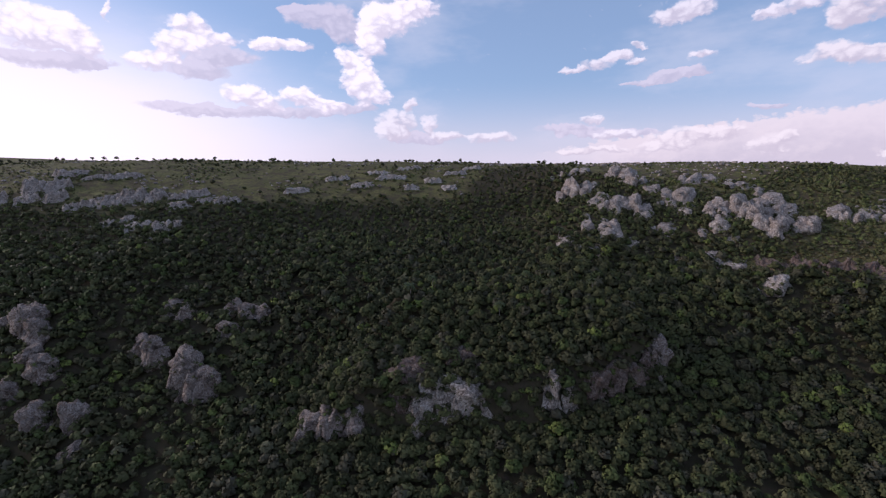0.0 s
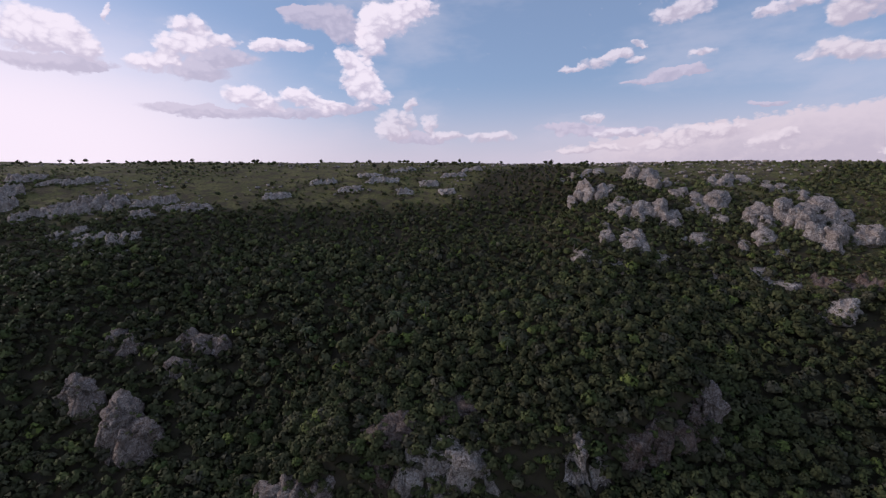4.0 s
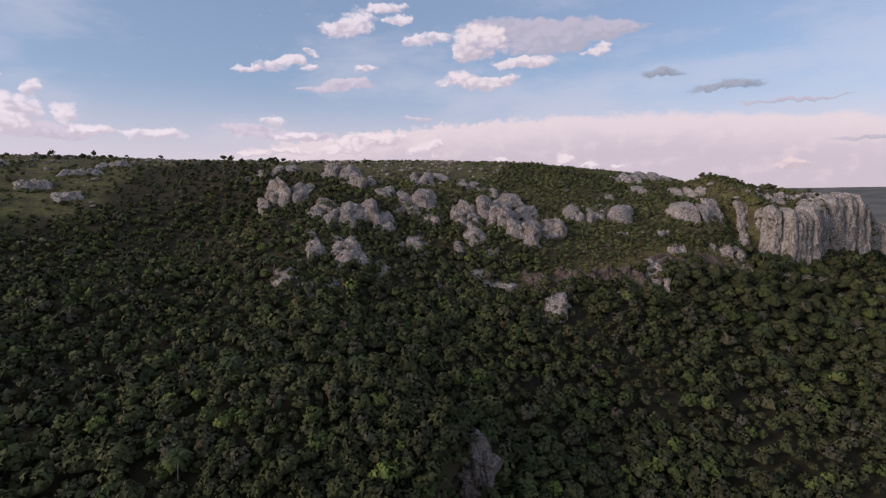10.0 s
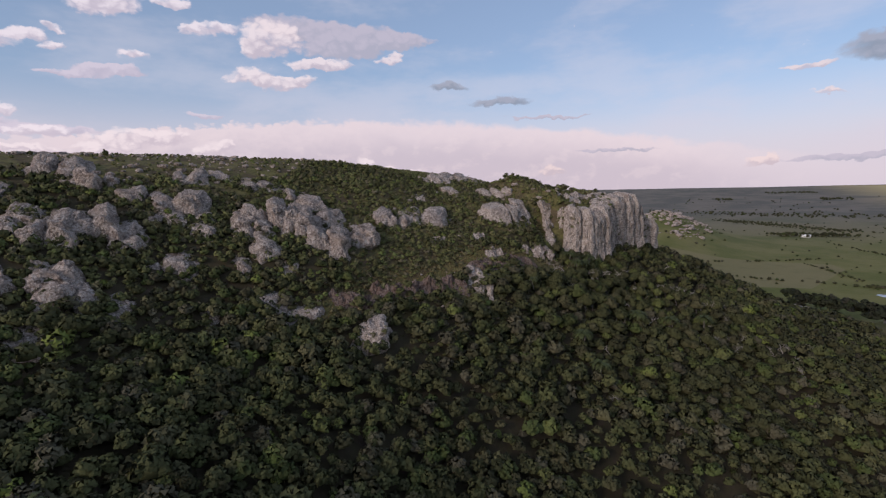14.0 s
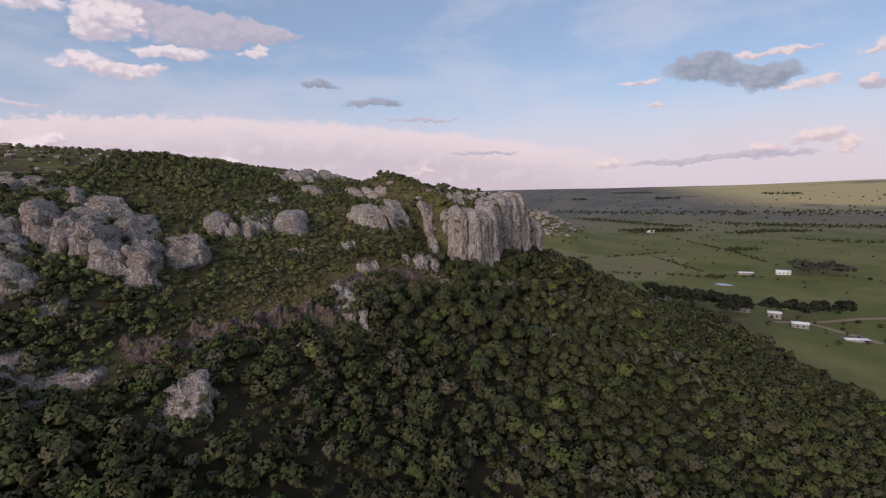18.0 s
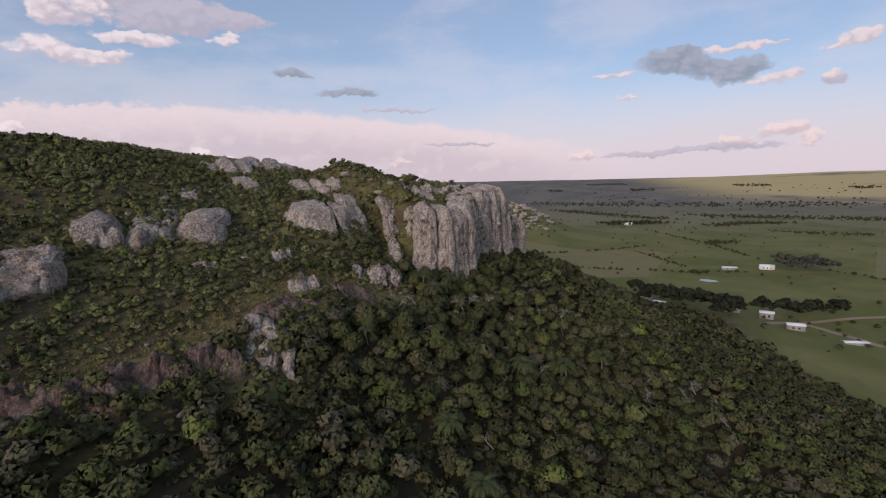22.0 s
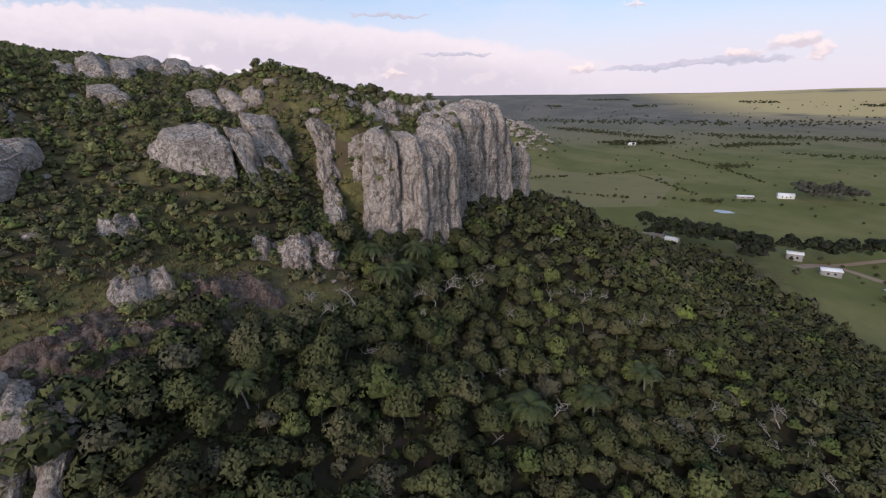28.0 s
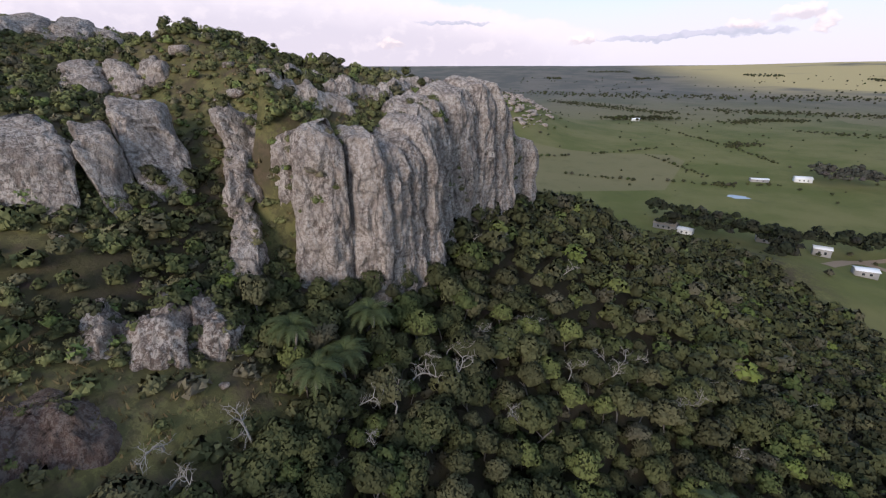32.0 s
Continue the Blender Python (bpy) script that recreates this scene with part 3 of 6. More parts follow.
def woods(x, y):
    """How wooded a place is, 0 to 1."""
    rim = np.interp(x, RIM_X, RIM_Y)
    v = 1 - smooth(-14, 10, y - rim + 16 * (fbm(x / 22, y / 22, 21, 3) - 0.5))
    gap, _, _ = line_gap(x, y, TERRACE)
    v = v * smooth(2.0, 6, gap + 4 * (fbm(x / 9, y / 9, 22, 2) - 0.5))
    scrub = smooth(120, 150, x) * smooth(170, 182, y) * (1 - smooth(205, 216, y)) * (1 - smooth(205, 225, x))
    v = v * (1 - 0.3 * scrub)
    v = v * smooth(4.5, 7.0, line_gap(x, y, [(191, 162), (200, 152)])[0]) * smooth(2.0, 4.5, line_gap(x, y, [(153, 165), (160, 157)])[0])
    edge = np.interp(x, [-400, -60, 50, 100, 150, 205, 260, 330, 400, 470, 520], [96, 92, 84, 62, 36, 6, 0, 12, 30, 75, 120]) + 22 * (fbm(x / 24, y / 24, 27, 3) - 0.5)
    v = v * smooth(-6, 4, y - edge) * (1 - smooth(410, 456, x + 0.25 * y))
    gap, side, _ = line_gap(x, y, CLIFF_LINE[2:])
    on_cliff = (gap < 40) & (side > -1.5) & (x > 216) & (y < 205)
    v = np.where(on_cliff & (gap < 26), v * 0.12, v)
    return v


def build_ground():
    gx = graded([(-4900, -1300, 300), (-1300, -440, 60), (-440, -250, 8), (-250, 330, 2.5), (330, 520, 5), (520, 1300, 13), (1300, 4900, 60)])
    gy = graded([(-4900, -1300, 90), (-1300, -300, 20), (-300, 60, 8), (60, 330, 2.5), (330, 520, 8), (520, 1300, 40), (1300, 4900, 150)])
    x, y = np.meshgrid(gx, gy)
    z = ground_z(x, y)
    n = len(gx)
    verts = np.column_stack([x.ravel(), y.ravel(), z.ravel()])
    i = (np.arange(len(gy) - 1)[:, None] * n + np.arange(n - 1)[None, :]).ravel()
    quads = np.column_stack([i, i + 1, i + n + 1, i + n])
    me = mesh_from("ground", verts, quads, GROUND, flat=False)
    near = (np.abs(verts[:, 0] - 30) < 500) & (verts[:, 1] > -60) & (verts[:, 1] < 460)
    litter = np.zeros(len(verts), np.float32)
    litter[near] = woods(verts[near, 0], verts[near, 1]) * (1 - 0.7 * smooth(120, 150, verts[near, 0]) * smooth(166, 176, verts[near, 1]))
    me.attributes.new("litter", "FLOAT", "POINT").data.foreach_set("value", litter)
    ob = new("ground", me)
    return tagged(ob, "grassy hill with bare stony patches above a wide green plain", "ground", kind="structure")


ground = build_ground()


def ico(subdiv):
    bm = bmesh.new()
    bmesh.ops.create_icosphere(bm, subdivisions=subdiv, radius=1.0)
    v = np.array([p.co[:] for p in bm.verts])
    t = np.array([[p.index for p in f.verts] for f in bm.faces])
    bm.free()
    return v, t


ICO = {k: ico(k) for k in (1, 2, 3, 4, 5)}


def unit(v):
    return v / (np.linalg.norm(v, axis=-1, keepdims=True) + 1e-9)


def crown_shape(rng, leaves, leaf, lobes=8, flat=0.95, core=1):
    """A tree crown one unit wide in radius: a dome of leafy lobes round a core, later toned down as shade. Corners,
    triangles, corners of the core, and the crown's round.
    """
    a = np.arange(lobes) * 2.4 + rng.uniform(0, 6.28)
    out = np.sqrt((np.arange(lobes) + 0.3) / lobes) * rng.uniform(0.5, 0.72, lobes)
    c = np.column_stack([out * np.cos(a), out * np.sin(a), (0.86 - 0.95 * out ** 1.6) * flat + rng.uniform(-0.13, 0.13, lobes)])
    r = rng.uniform(0.26, 0.42, lobes)
    keep_p, keep_n = [], []
    while len(keep_p) < leaves:
        k = rng.integers(lobes)
        d = rng.normal(size=3)
        d /= np.linalg.norm(d)
        if d[2] < -0.2:
            continue
        p = c[k] + d * r[k] * rng.uniform(0.84, 1.14)
        if min(np.linalg.norm(p - c[j]) / r[j] for j in range(lobes)) < 0.8:
            continue
        keep_p.append(p)
        keep_n.append(d)
    p, lobe = np.array(keep_p), np.array(keep_n)
    nrm = unit(lobe + rng.normal(size=lobe.shape) * 0.3)
    side = unit(np.cross(nrm, rng.normal(size=nrm.shape)))
    other = np.cross(nrm, side)
    size = leaf * rng.uniform(0.6, 1.35, (leaves, 1))
    verts = np.stack([p + side * size, p - side * size * 0.6 + other * size * 0.9, p - side * size * 0.5 - other * size * 0.85], 1).reshape(-1, 3)
    tris = np.arange(3 * leaves).reshape(-1, 3)
    soft = unit(0.7 * lobe + 0.6 * unit(p - (0, 0, 0.1)) + 0.2 * nrm)
    cv, ct = ICO[core]
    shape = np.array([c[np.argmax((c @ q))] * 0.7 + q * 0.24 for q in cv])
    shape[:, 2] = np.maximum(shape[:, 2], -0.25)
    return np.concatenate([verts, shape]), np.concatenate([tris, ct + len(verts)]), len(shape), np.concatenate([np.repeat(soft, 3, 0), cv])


def stand(name, protos, xyz, size, height, turn, tone, kind, material, hue=None):
    """Many trees in one mesh. protos: crown shapes; each tree takes one by its kind."""
    vs, ts, tn, hs, ns, base = [], [], [], [], [], 0
    hue = np.random.default_rng(len(xyz)).uniform(0, 1, len(xyz)) if hue is None else hue
    for k, (pv, pt, ncore, soft) in enumerate(protos):
        m = np.flatnonzero(kind == k)
        if not len(m):
            continue
        cs, sn = np.cos(turn[m])[:, None], np.sin(turn[m])[:, None]
        v = np.empty((len(m), len(pv), 3), np.float32)
        v[:, :, 0] = (pv[None, :, 0] * cs - pv[None, :, 1] * sn) * size[m, None] + xyz[m, 0, None]
        v[:, :, 1] = (pv[None, :, 0] * sn + pv[None, :, 1] * cs) * size[m, None] + xyz[m, 1, None]
        v[:, :, 2] = pv[None, :, 2] * size[m, None] * 1.05 + (xyz[m, 2] + height[m])[:, None]
        n = np.empty((len(m), len(pv), 3), np.float32)
        n[:, :, 0] = soft[None, :, 0] * cs - soft[None, :, 1] * sn
        n[:, :, 1] = soft[None, :, 0] * sn + soft[None, :, 1] * cs
        n[:, :, 2] = soft[None, :, 2]
        t = pt[None] + (np.arange(len(m)) * len(pv))[:, None, None] + base
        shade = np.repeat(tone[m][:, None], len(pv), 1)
        # shade inside the crown, put into the core's tone
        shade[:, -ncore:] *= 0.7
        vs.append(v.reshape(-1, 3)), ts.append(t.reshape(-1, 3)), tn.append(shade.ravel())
        hs.append(np.repeat(hue[m], len(pv))), ns.append(n.reshape(-1, 3))
        base += len(m) * len(pv)
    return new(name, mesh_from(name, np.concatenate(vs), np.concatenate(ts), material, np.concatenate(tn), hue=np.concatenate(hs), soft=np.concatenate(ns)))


def scatter(x0, x1, y0, y1, gap, rng):
    nx, ny = int((x1 - x0) / gap), int((y1 - y0) / gap)
    x, y = np.meshgrid(np.arange(nx), np.arange(ny))
    x = x0 + (x + 0.5 * (y % 2) + rng.uniform(-0.42, 0.42, x.shape)) * gap
    y = y0 + (y + rng.uniform(-0.42, 0.42, y.shape)) * gap
    return x.ravel(), y.ravel()


def tube(path, radii, sides=6):
    """A tapered limb along a path of points."""
    path, v = np.asarray(path, float), []
    for k, (p, r) in enumerate(zip(path, radii)):
        d = path[min(k + 1, len(path) - 1)] - path[max(k - 1, 0)]
        d /= np.linalg.norm(d) + 1e-9
        a = np.cross(d, (0.3, 0.9, 0.1))
        a /= np.linalg.norm(a)
        b = np.cross(d, a)
        v += [p + r * (a * math.cos(t) + b * math.sin(t)) for t in np.linspace(0, 2 * np.pi, sides, endpoint=False)]
    q = []
    for k in range(len(path) - 1):
        for j in range(sides):
            q.append((k * sides + j, k * sides + (j + 1) % sides, (k + 1) * sides + (j + 1) % sides, (k + 1) * sides + j))
    return np.array(v), np.array(q)


def join(pieces):
    vs, qs, base = [], [], 0
    for v, q in pieces:
        vs.append(v), qs.append(q + base)
        base += len(v)
    return np.concatenate(vs), np.concatenate(qs)


def wander(rng, a, way, length, steps=6, bend=0.25):
    p, out = np.array(a, float), [np.array(a, float)]
    way = np.array(way, float) / np.linalg.norm(way)
    for _ in range(steps):
        way = way + rng.normal(size=3) * bend
        way /= np.linalg.norm(way)
        p = p + way * length / steps
        out.append(p.copy())
    return out


def plant_singles(x, y, z, size, height, turn):
    """The trees under the last of the path, each a thing with its trunk and crown."""
    rng = np.random.default_rng(64)
    kinds = []
    for k in range(26):
        v, t, ncore, soft = crown_shape(rng, 700, 0.085, lobes=int(rng.integers(9, 15)), flat=rng.uniform(0.85, 1.2), core=2)
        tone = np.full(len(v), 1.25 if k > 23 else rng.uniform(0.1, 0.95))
        # core coloured darker in place of the shade between the leaves
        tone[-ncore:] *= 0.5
        stem = wander(rng, (0, 0, -1.3), (0.05, 0, 1), 1.7, bend=0.1)
        limbs = [tube(stem, np.linspace(0.05, 0.03, 7), 6)]
        for j in (3, 4, 5):
            a = rng.uniform(0, 6.28)
            limbs.append(tube(wander(rng, stem[j], (math.cos(a), math.sin(a), 1.2), 0.55, 4, 0.15), np.linspace(0.028, 0.012, 5), 4))
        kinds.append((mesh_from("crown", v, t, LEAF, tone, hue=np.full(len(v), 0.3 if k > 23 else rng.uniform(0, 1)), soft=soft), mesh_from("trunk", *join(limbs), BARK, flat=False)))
    for a, b, c, s, h, r in zip(x, y, z, size, height, turn):
        crown, trunk = kinds[rng.integers(24, 26) if rng.uniform() < 0.07 else rng.integers(24)]
        tree = new("tree")
        tree.matrix_basis = pose(a, b, c + h, 0, 0, math.degrees(r))
        tree.scale = (s, s, s * rng.uniform(0.95, 1.2))
        part("trunk", trunk, tree)
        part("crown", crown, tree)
        tagged(tree, "rounded dark green tree in the forest below the cliff", "tree", "forest trees below the cliff")


def build_forest():
    rng = np.random.default_rng(11)
    fine = [crown_shape(rng, 120, 0.18, lobes=int(rng.integers(8, 13)), flat=rng.uniform(0.85, 1.15)) for _ in range(9)]
    rough = [crown_shape(rng, 52, 0.27, flat=rng.uniform(0.7, 0.95)) for _ in range(7)]
    x, y = scatter(-330, 460, 0, 432, 2.85, rng)
    more = scatter(-330, 120, 100, 300, 3.6, rng)
    x, y = np.concatenate([x, more[0]]), np.concatenate([y, more[1]])
    keep = (rng.uniform(0, 1, len(x)) < woods(x, y))
    x, y = x[keep], y[keep]
    z = ground_z(x, y)
    lower = 1 - smooth(-34, -16, z)
    size = (0.95 + 1.35 * rng.uniform(0, 1, len(x)) ** 1.3) * (0.78 + 0.35 * lower) * (0.85 + 0.4 * soft_noise(x / 17, y / 17, 31))
    size = size * (1 - 0.3 * smooth(270, 330, y)) * (1.0 + 0.04 * smooth(110, 160, x))
    hill = smooth(120, 150, x) * smooth(168, 180, y) * (1 - smooth(235, 255, y))
    size = size * (1 - 0.38 * hill)
    height = size * rng.uniform(0.0, 0.75, len(x)) * (0.65 + 0.35 * smooth(110, 160, x)) + 0.7 * lower
    tone = np.clip(rng.normal(0.42, 0.30, len(x)) + 0.4 * (soft_noise(x / 30, y / 30, 5) - 0.5), 0.02, 1)
    tone = np.where(rng.uniform(0, 1, len(x)) < 0.05, rng.uniform(1.15, 1.65, len(x)), tone)
    turn = rng.uniform(0, 6.28, len(x))
    away = (x < -75) | (y > 212) | (x > 300) | (y - 0.35 * x > 172)
    hidden = ((x > 288) & (y > 152)) | (y > 335)
    keep = (~away | (rng.uniform(0, 1, len(x)) < 0.8)) & (~hidden | (rng.uniform(0, 1, len(x)) < 0.5))
    x, y, z, size, height, turn, tone, away = (q[keep] for q in (x, y, z, size, height, turn, tone, away))
    size = np.where(away, size * 1.06, size)
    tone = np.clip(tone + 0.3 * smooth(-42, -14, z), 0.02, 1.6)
    single = (x > 166) & (x < 234) & (y > 104) & (y < 158) & (x + 0.55 * y > 258)
    plant_singles(x[single], y[single], z[single], size[single], height[single], turn[single])
    x, y, z, size, height, turn, tone = (q[~single] for q in (x, y, z, size, height, turn, tone))
    near = (x > -50) & (x < 300) & (y < 214) & (y - 0.35 * x < 172 + 34 * smooth(10, 50, x))
    close = (x > 164) & (x < 242) & (y > 84) & (y < 164)
    lush = [crown_shape(rng, 300, 0.115, lobes=int(rng.integers(10, 15)), flat=rng.uniform(0.85, 1.15)) for _ in range(8)]
    for label, sel, protos in (("close_forest", close, lush), ("near_forest", near & ~close, fine), ("far_forest", ~near, rough)):
        kind = rng.integers(0, len(protos), sel.sum())
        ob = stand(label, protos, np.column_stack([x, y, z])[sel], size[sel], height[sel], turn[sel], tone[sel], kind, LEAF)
        tagged(ob, "dense low subtropical forest of dark green rounded crowns on the slope", "forest", kind="stuff")
    # undergrowth between the stems where the path comes nearest
    x, y = scatter(148, 244, 88, 166, 1.95, rng)
    keep = rng.uniform(0, 1, len(x)) < 0.9 * woods(x, y)
    x, y = x[keep], y[keep]
    n = len(x)
    size = rng.uniform(0.75, 1.45, n)
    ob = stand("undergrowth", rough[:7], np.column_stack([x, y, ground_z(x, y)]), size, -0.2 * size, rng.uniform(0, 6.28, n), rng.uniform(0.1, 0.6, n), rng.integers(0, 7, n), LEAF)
    tagged(ob, "shady undergrowth between the forest trees", "shrubs", kind="stuff")
    # small trees along the skyline
    x, y = scatter(-340, 130, 296, 400, 8.5, rng)
    keep = rng.uniform(0, 1, len(x)) < 0.5 * smooth(0.42, 0.6, fbm(x / 40, y / 40, 33, 3))
    x, y = x[keep], y[keep]
    n = len(x)
    size = rng.uniform(0.9, 2.0, n)
    ob = stand("hilltop_trees", rough, np.column_stack([x, y, ground_z(x, y)]), size, size * rng.uniform(0.2, 0.9, n), rng.uniform(0, 6.28, n), rng.uniform(0.05, 0.7, n), rng.integers(0, 7, n), LEAF)
    tagged(ob, "small dark trees dotted along the grassy hilltop", "trees", kind="stuff")
    # the steep front of the spur
    x, y = scatter(-60, 84, 122, 162, 1.35, rng)
    slope = np.hypot(ground_z(x + 1, y) - ground_z(x - 1, y), ground_z(x, y + 1) - ground_z(x, y - 1)) / 2
    keep = rng.uniform(0, 1, len(x)) < smooth(0.25, 0.8, slope)
    x, y = x[keep], y[keep]
    n = len(x)
    size = rng.uniform(0.8, 1.6, n)
    ob = stand("spur_trees", rough, np.column_stack([x, y, ground_z(x, y)]), size, size * 0.3, rng.uniform(0, 6.28, n), rng.uniform(0.05, 0.8, n), rng.integers(0, 7, n), LEAF)
    tagged(ob, "trees clinging to the steep front of the spur", "trees", kind="stuff")


build_forest()

# ---- rocks ----
def lattice3(ix, iy, iz, seed):
    h = (ix * 374761393 + iy * 668265263 + iz * 1440662683 + seed * 974634777) & 0x7FFFFFFF
    h = ((h ^ (h >> 13)) * 1274126177) & 0x7FFFFFFF
    return ((h ^ (h >> 16)) & 0xFFFF) / 65535.0


def noise3(p, seed=0):
    i = np.floor(p).astype(np.int64)
    f = p - i
    f = f * f * (3 - 2 * f)
    out = 0.0
    for dx in (0, 1):
        for dy in (0, 1):
            for dz in (0, 1):
                w = (f[:, 0] if dx else 1 - f[:, 0]) * (f[:, 1] if dy else 1 - f[:, 1]) * (f[:, 2] if dz else 1 - f[:, 2])
                out = out + w * lattice3(i[:, 0] + dx, i[:, 1] + dy, i[:, 2] + dz, seed)
    return out


def fbm3(p, seed=0, octaves=4, gain=0.5):
    total, size, norm = 0.0, 1.0, 0.0
    for k in range(octaves):
        total = total + size * noise3(p * 2 ** k, seed + 13 * k)
        norm += size
        size *= gain
    return total / norm


def boulder_shape(rng, w, d, h, detail=4, block=0.5, groove=0.10, lean=0.0):
    """A weathered rock: a rounded block cut by joints, roughened at three sizes. Its foot lies 0.35 h under its base."""
    v, t = ICO[detail]
    p = np.sign(v) * np.abs(v) ** block
    for _ in range(16):
        n = rng.normal(size=3) * (1, 1, 0.6)
        n /= np.linalg.norm(n)
        over = p @ n - rng.uniform(0.62, 0.98)
        p = p - np.outer(np.maximum(over, 0) * 0.9, n)
    seed = int(rng.integers(1, 9999))
    real = p * (w / 2, d / 2, h * 0.68)
    out = v / np.linalg.norm(v, axis=1)[:, None]
    big = fbm3(real / (0.22 * (w + h) / 2 + 1.2) + 7, seed, 3) - 0.5
    ribs = np.abs(fbm3(real * (0.55, 0.55, 0.12) + 3, seed + 5, 3) - 0.5)
    small = fbm3(real * 0.85, seed + 9, 4, 0.68) - 0.5
    size = min(w, h, d)
    push = big * 0.5 * size + (0.12 - ribs) * groove * 16 * min(1.0, size / 5) + small * min(2.2, 0.34 * size)
    real = real + out * push[:, None]
    real[:, 0] += lean * real[:, 2]
    real[:, 2] += h * 0.32
    return real, t


SKIRTS, LEDGES = [], []


def cells(u, v, seed):
    """Random blocks of a plane: the two nearest gaps and a value for each block."""
    iu, iv = np.floor(u).astype(np.int64), np.floor(v).astype(np.int64)
    f1, f2, who = np.full(u.shape, 9.0), np.full(u.shape, 9.0), np.zeros(u.shape)
    for du in (-1, 0, 1):
        for dv in (-1, 0, 1):
            a, b = iu + du, iv + dv
            d = np.hypot(a + lattice(a, b, seed) - u, b + lattice(a, b, seed + 7) - v)
            closer = d < f1
            f2 = np.where(closer, f1, np.minimum(f2, d))
            who = np.where(closer, lattice(a, b, seed + 19), who)
            f1 = np.where(closer, d, f1)
    return f1, f2, who


def crag(rng, x, y, w, h, yaw, label, material=None, block=2.4, depth=None, res=0.55, skirt=True):
    """Jointed bedrock breaking out of a slope: blocks parted by cracks, steep in front, running back into the hill."""
    d = depth or max(h * 1.7, w * 0.55)
    seed = int(rng.integers(1, 9000))
    res = res if w < 16 else res * 1.5
    u, v = np.meshgrid(np.arange(-0.68 * w, 0.68 * w, res), np.arange(-0.2 * d, 1.15 * d, res))
    c, sn = math.cos(radians(yaw)), math.sin(radians(yaw))
    px, py = x + u * c - v * sn, y + u * sn + v * c
    g = ground_z(px, py)
    e1, e2 = fbm(px / 5, py / 5, seed, 4), fbm(px / 4, py / 4, seed + 3, 4)
    f1, f2, who = cells((u + 3 * (e1 - 0.5)) / block, (v + 3 * (e2 - 0.5)) / (block * 1.7), seed)
    joint = smooth(0.0, 0.22, f2 - f1)
    env = (1 - smooth(0.34 * w, 0.58 * w, np.abs(u) + (e1 - 0.5) * 0.5 * w)) * smooth(-0.04 * d, 0.5 * h, v + (e2 - 0.5) * 0.35 * d) * (1 - smooth(0.35, 1.0, v / d + (e1 - 0.5) * 0.5))
    lift = h * env * (0.82 + 0.26 * who) * (0.78 + 0.22 * joint) + env * 1.1 * (fbm(px / 1.6, py / 1.6, seed + 5, 3) - 0.5)
    ridge = 1 - 2 * np.abs(fbm(px / 3.0, py / 3.0, seed + 11, 3) - 0.5) * 2
    lift = lift * (0.62 + 0.5 * ridge)
    steep = np.clip((g[-1].mean() - g[0].mean()) / (1.35 * d), 0, 1.1)
    lift = lift * (1 - 0.55 * steep)
    z = g + lift - 0.45
    p = np.stack([px, py, z], -1).reshape(-1, 3)
    push = (fbm3(p * (0.45, 0.45, 0.3), seed, 5, 0.62) - 0.5) * 4.2 * np.clip(lift.ravel() / 2, 0, 1)
    p[:, 0] += sn * push
    p[:, 1] -= c * push
    p[:, 2] += 0.4 * push
    rows, n = u.shape
    i = (np.arange(rows - 1)[:, None] * n + np.arange(n - 1)[None, :])
    live = (lift[:-1, :-1] + lift[1:, :-1] + lift[:-1, 1:] + lift[1:, 1:] > 0.02)
    i = i[live]
    quads = np.column_stack([i, i + 1, i + n + 1, i + n])
    # the bedrock comes apart along its main joints
    span = max(4.5, w / 3.2)
    _, _, lump = cells((u + 2 * (e2 - 0.5)) / span, (v + 2 * (e1 - 0.5)) / (span * 1.6), seed + 31)
    lump = lump[:-1, :-1][live]
    if skirt:
        SKIRTS.append((x, y, w, d, h, yaw))
    cracks = np.flatnonzero(((joint < 0.35) & (env > 0.3)).ravel())
    for k in rng.choice(cracks, min(len(cracks), int(w * 0.55)), replace=False):
        LEDGES.append(p[k])
    foot = np.array([x, y, float(g.mean())])
    thing = tagged(new("rock_outcrop"), label, "rock")
    thing.matrix_basis = pose(*foot)
    for value in np.unique(lump):
        used, own = np.unique(quads[lump == value], return_inverse=True)
        part("rock_block", mesh_from("rock_block", p[used] - foot, own.reshape(-1, 4), material or ROCK, flat=False), thing)
    return thing




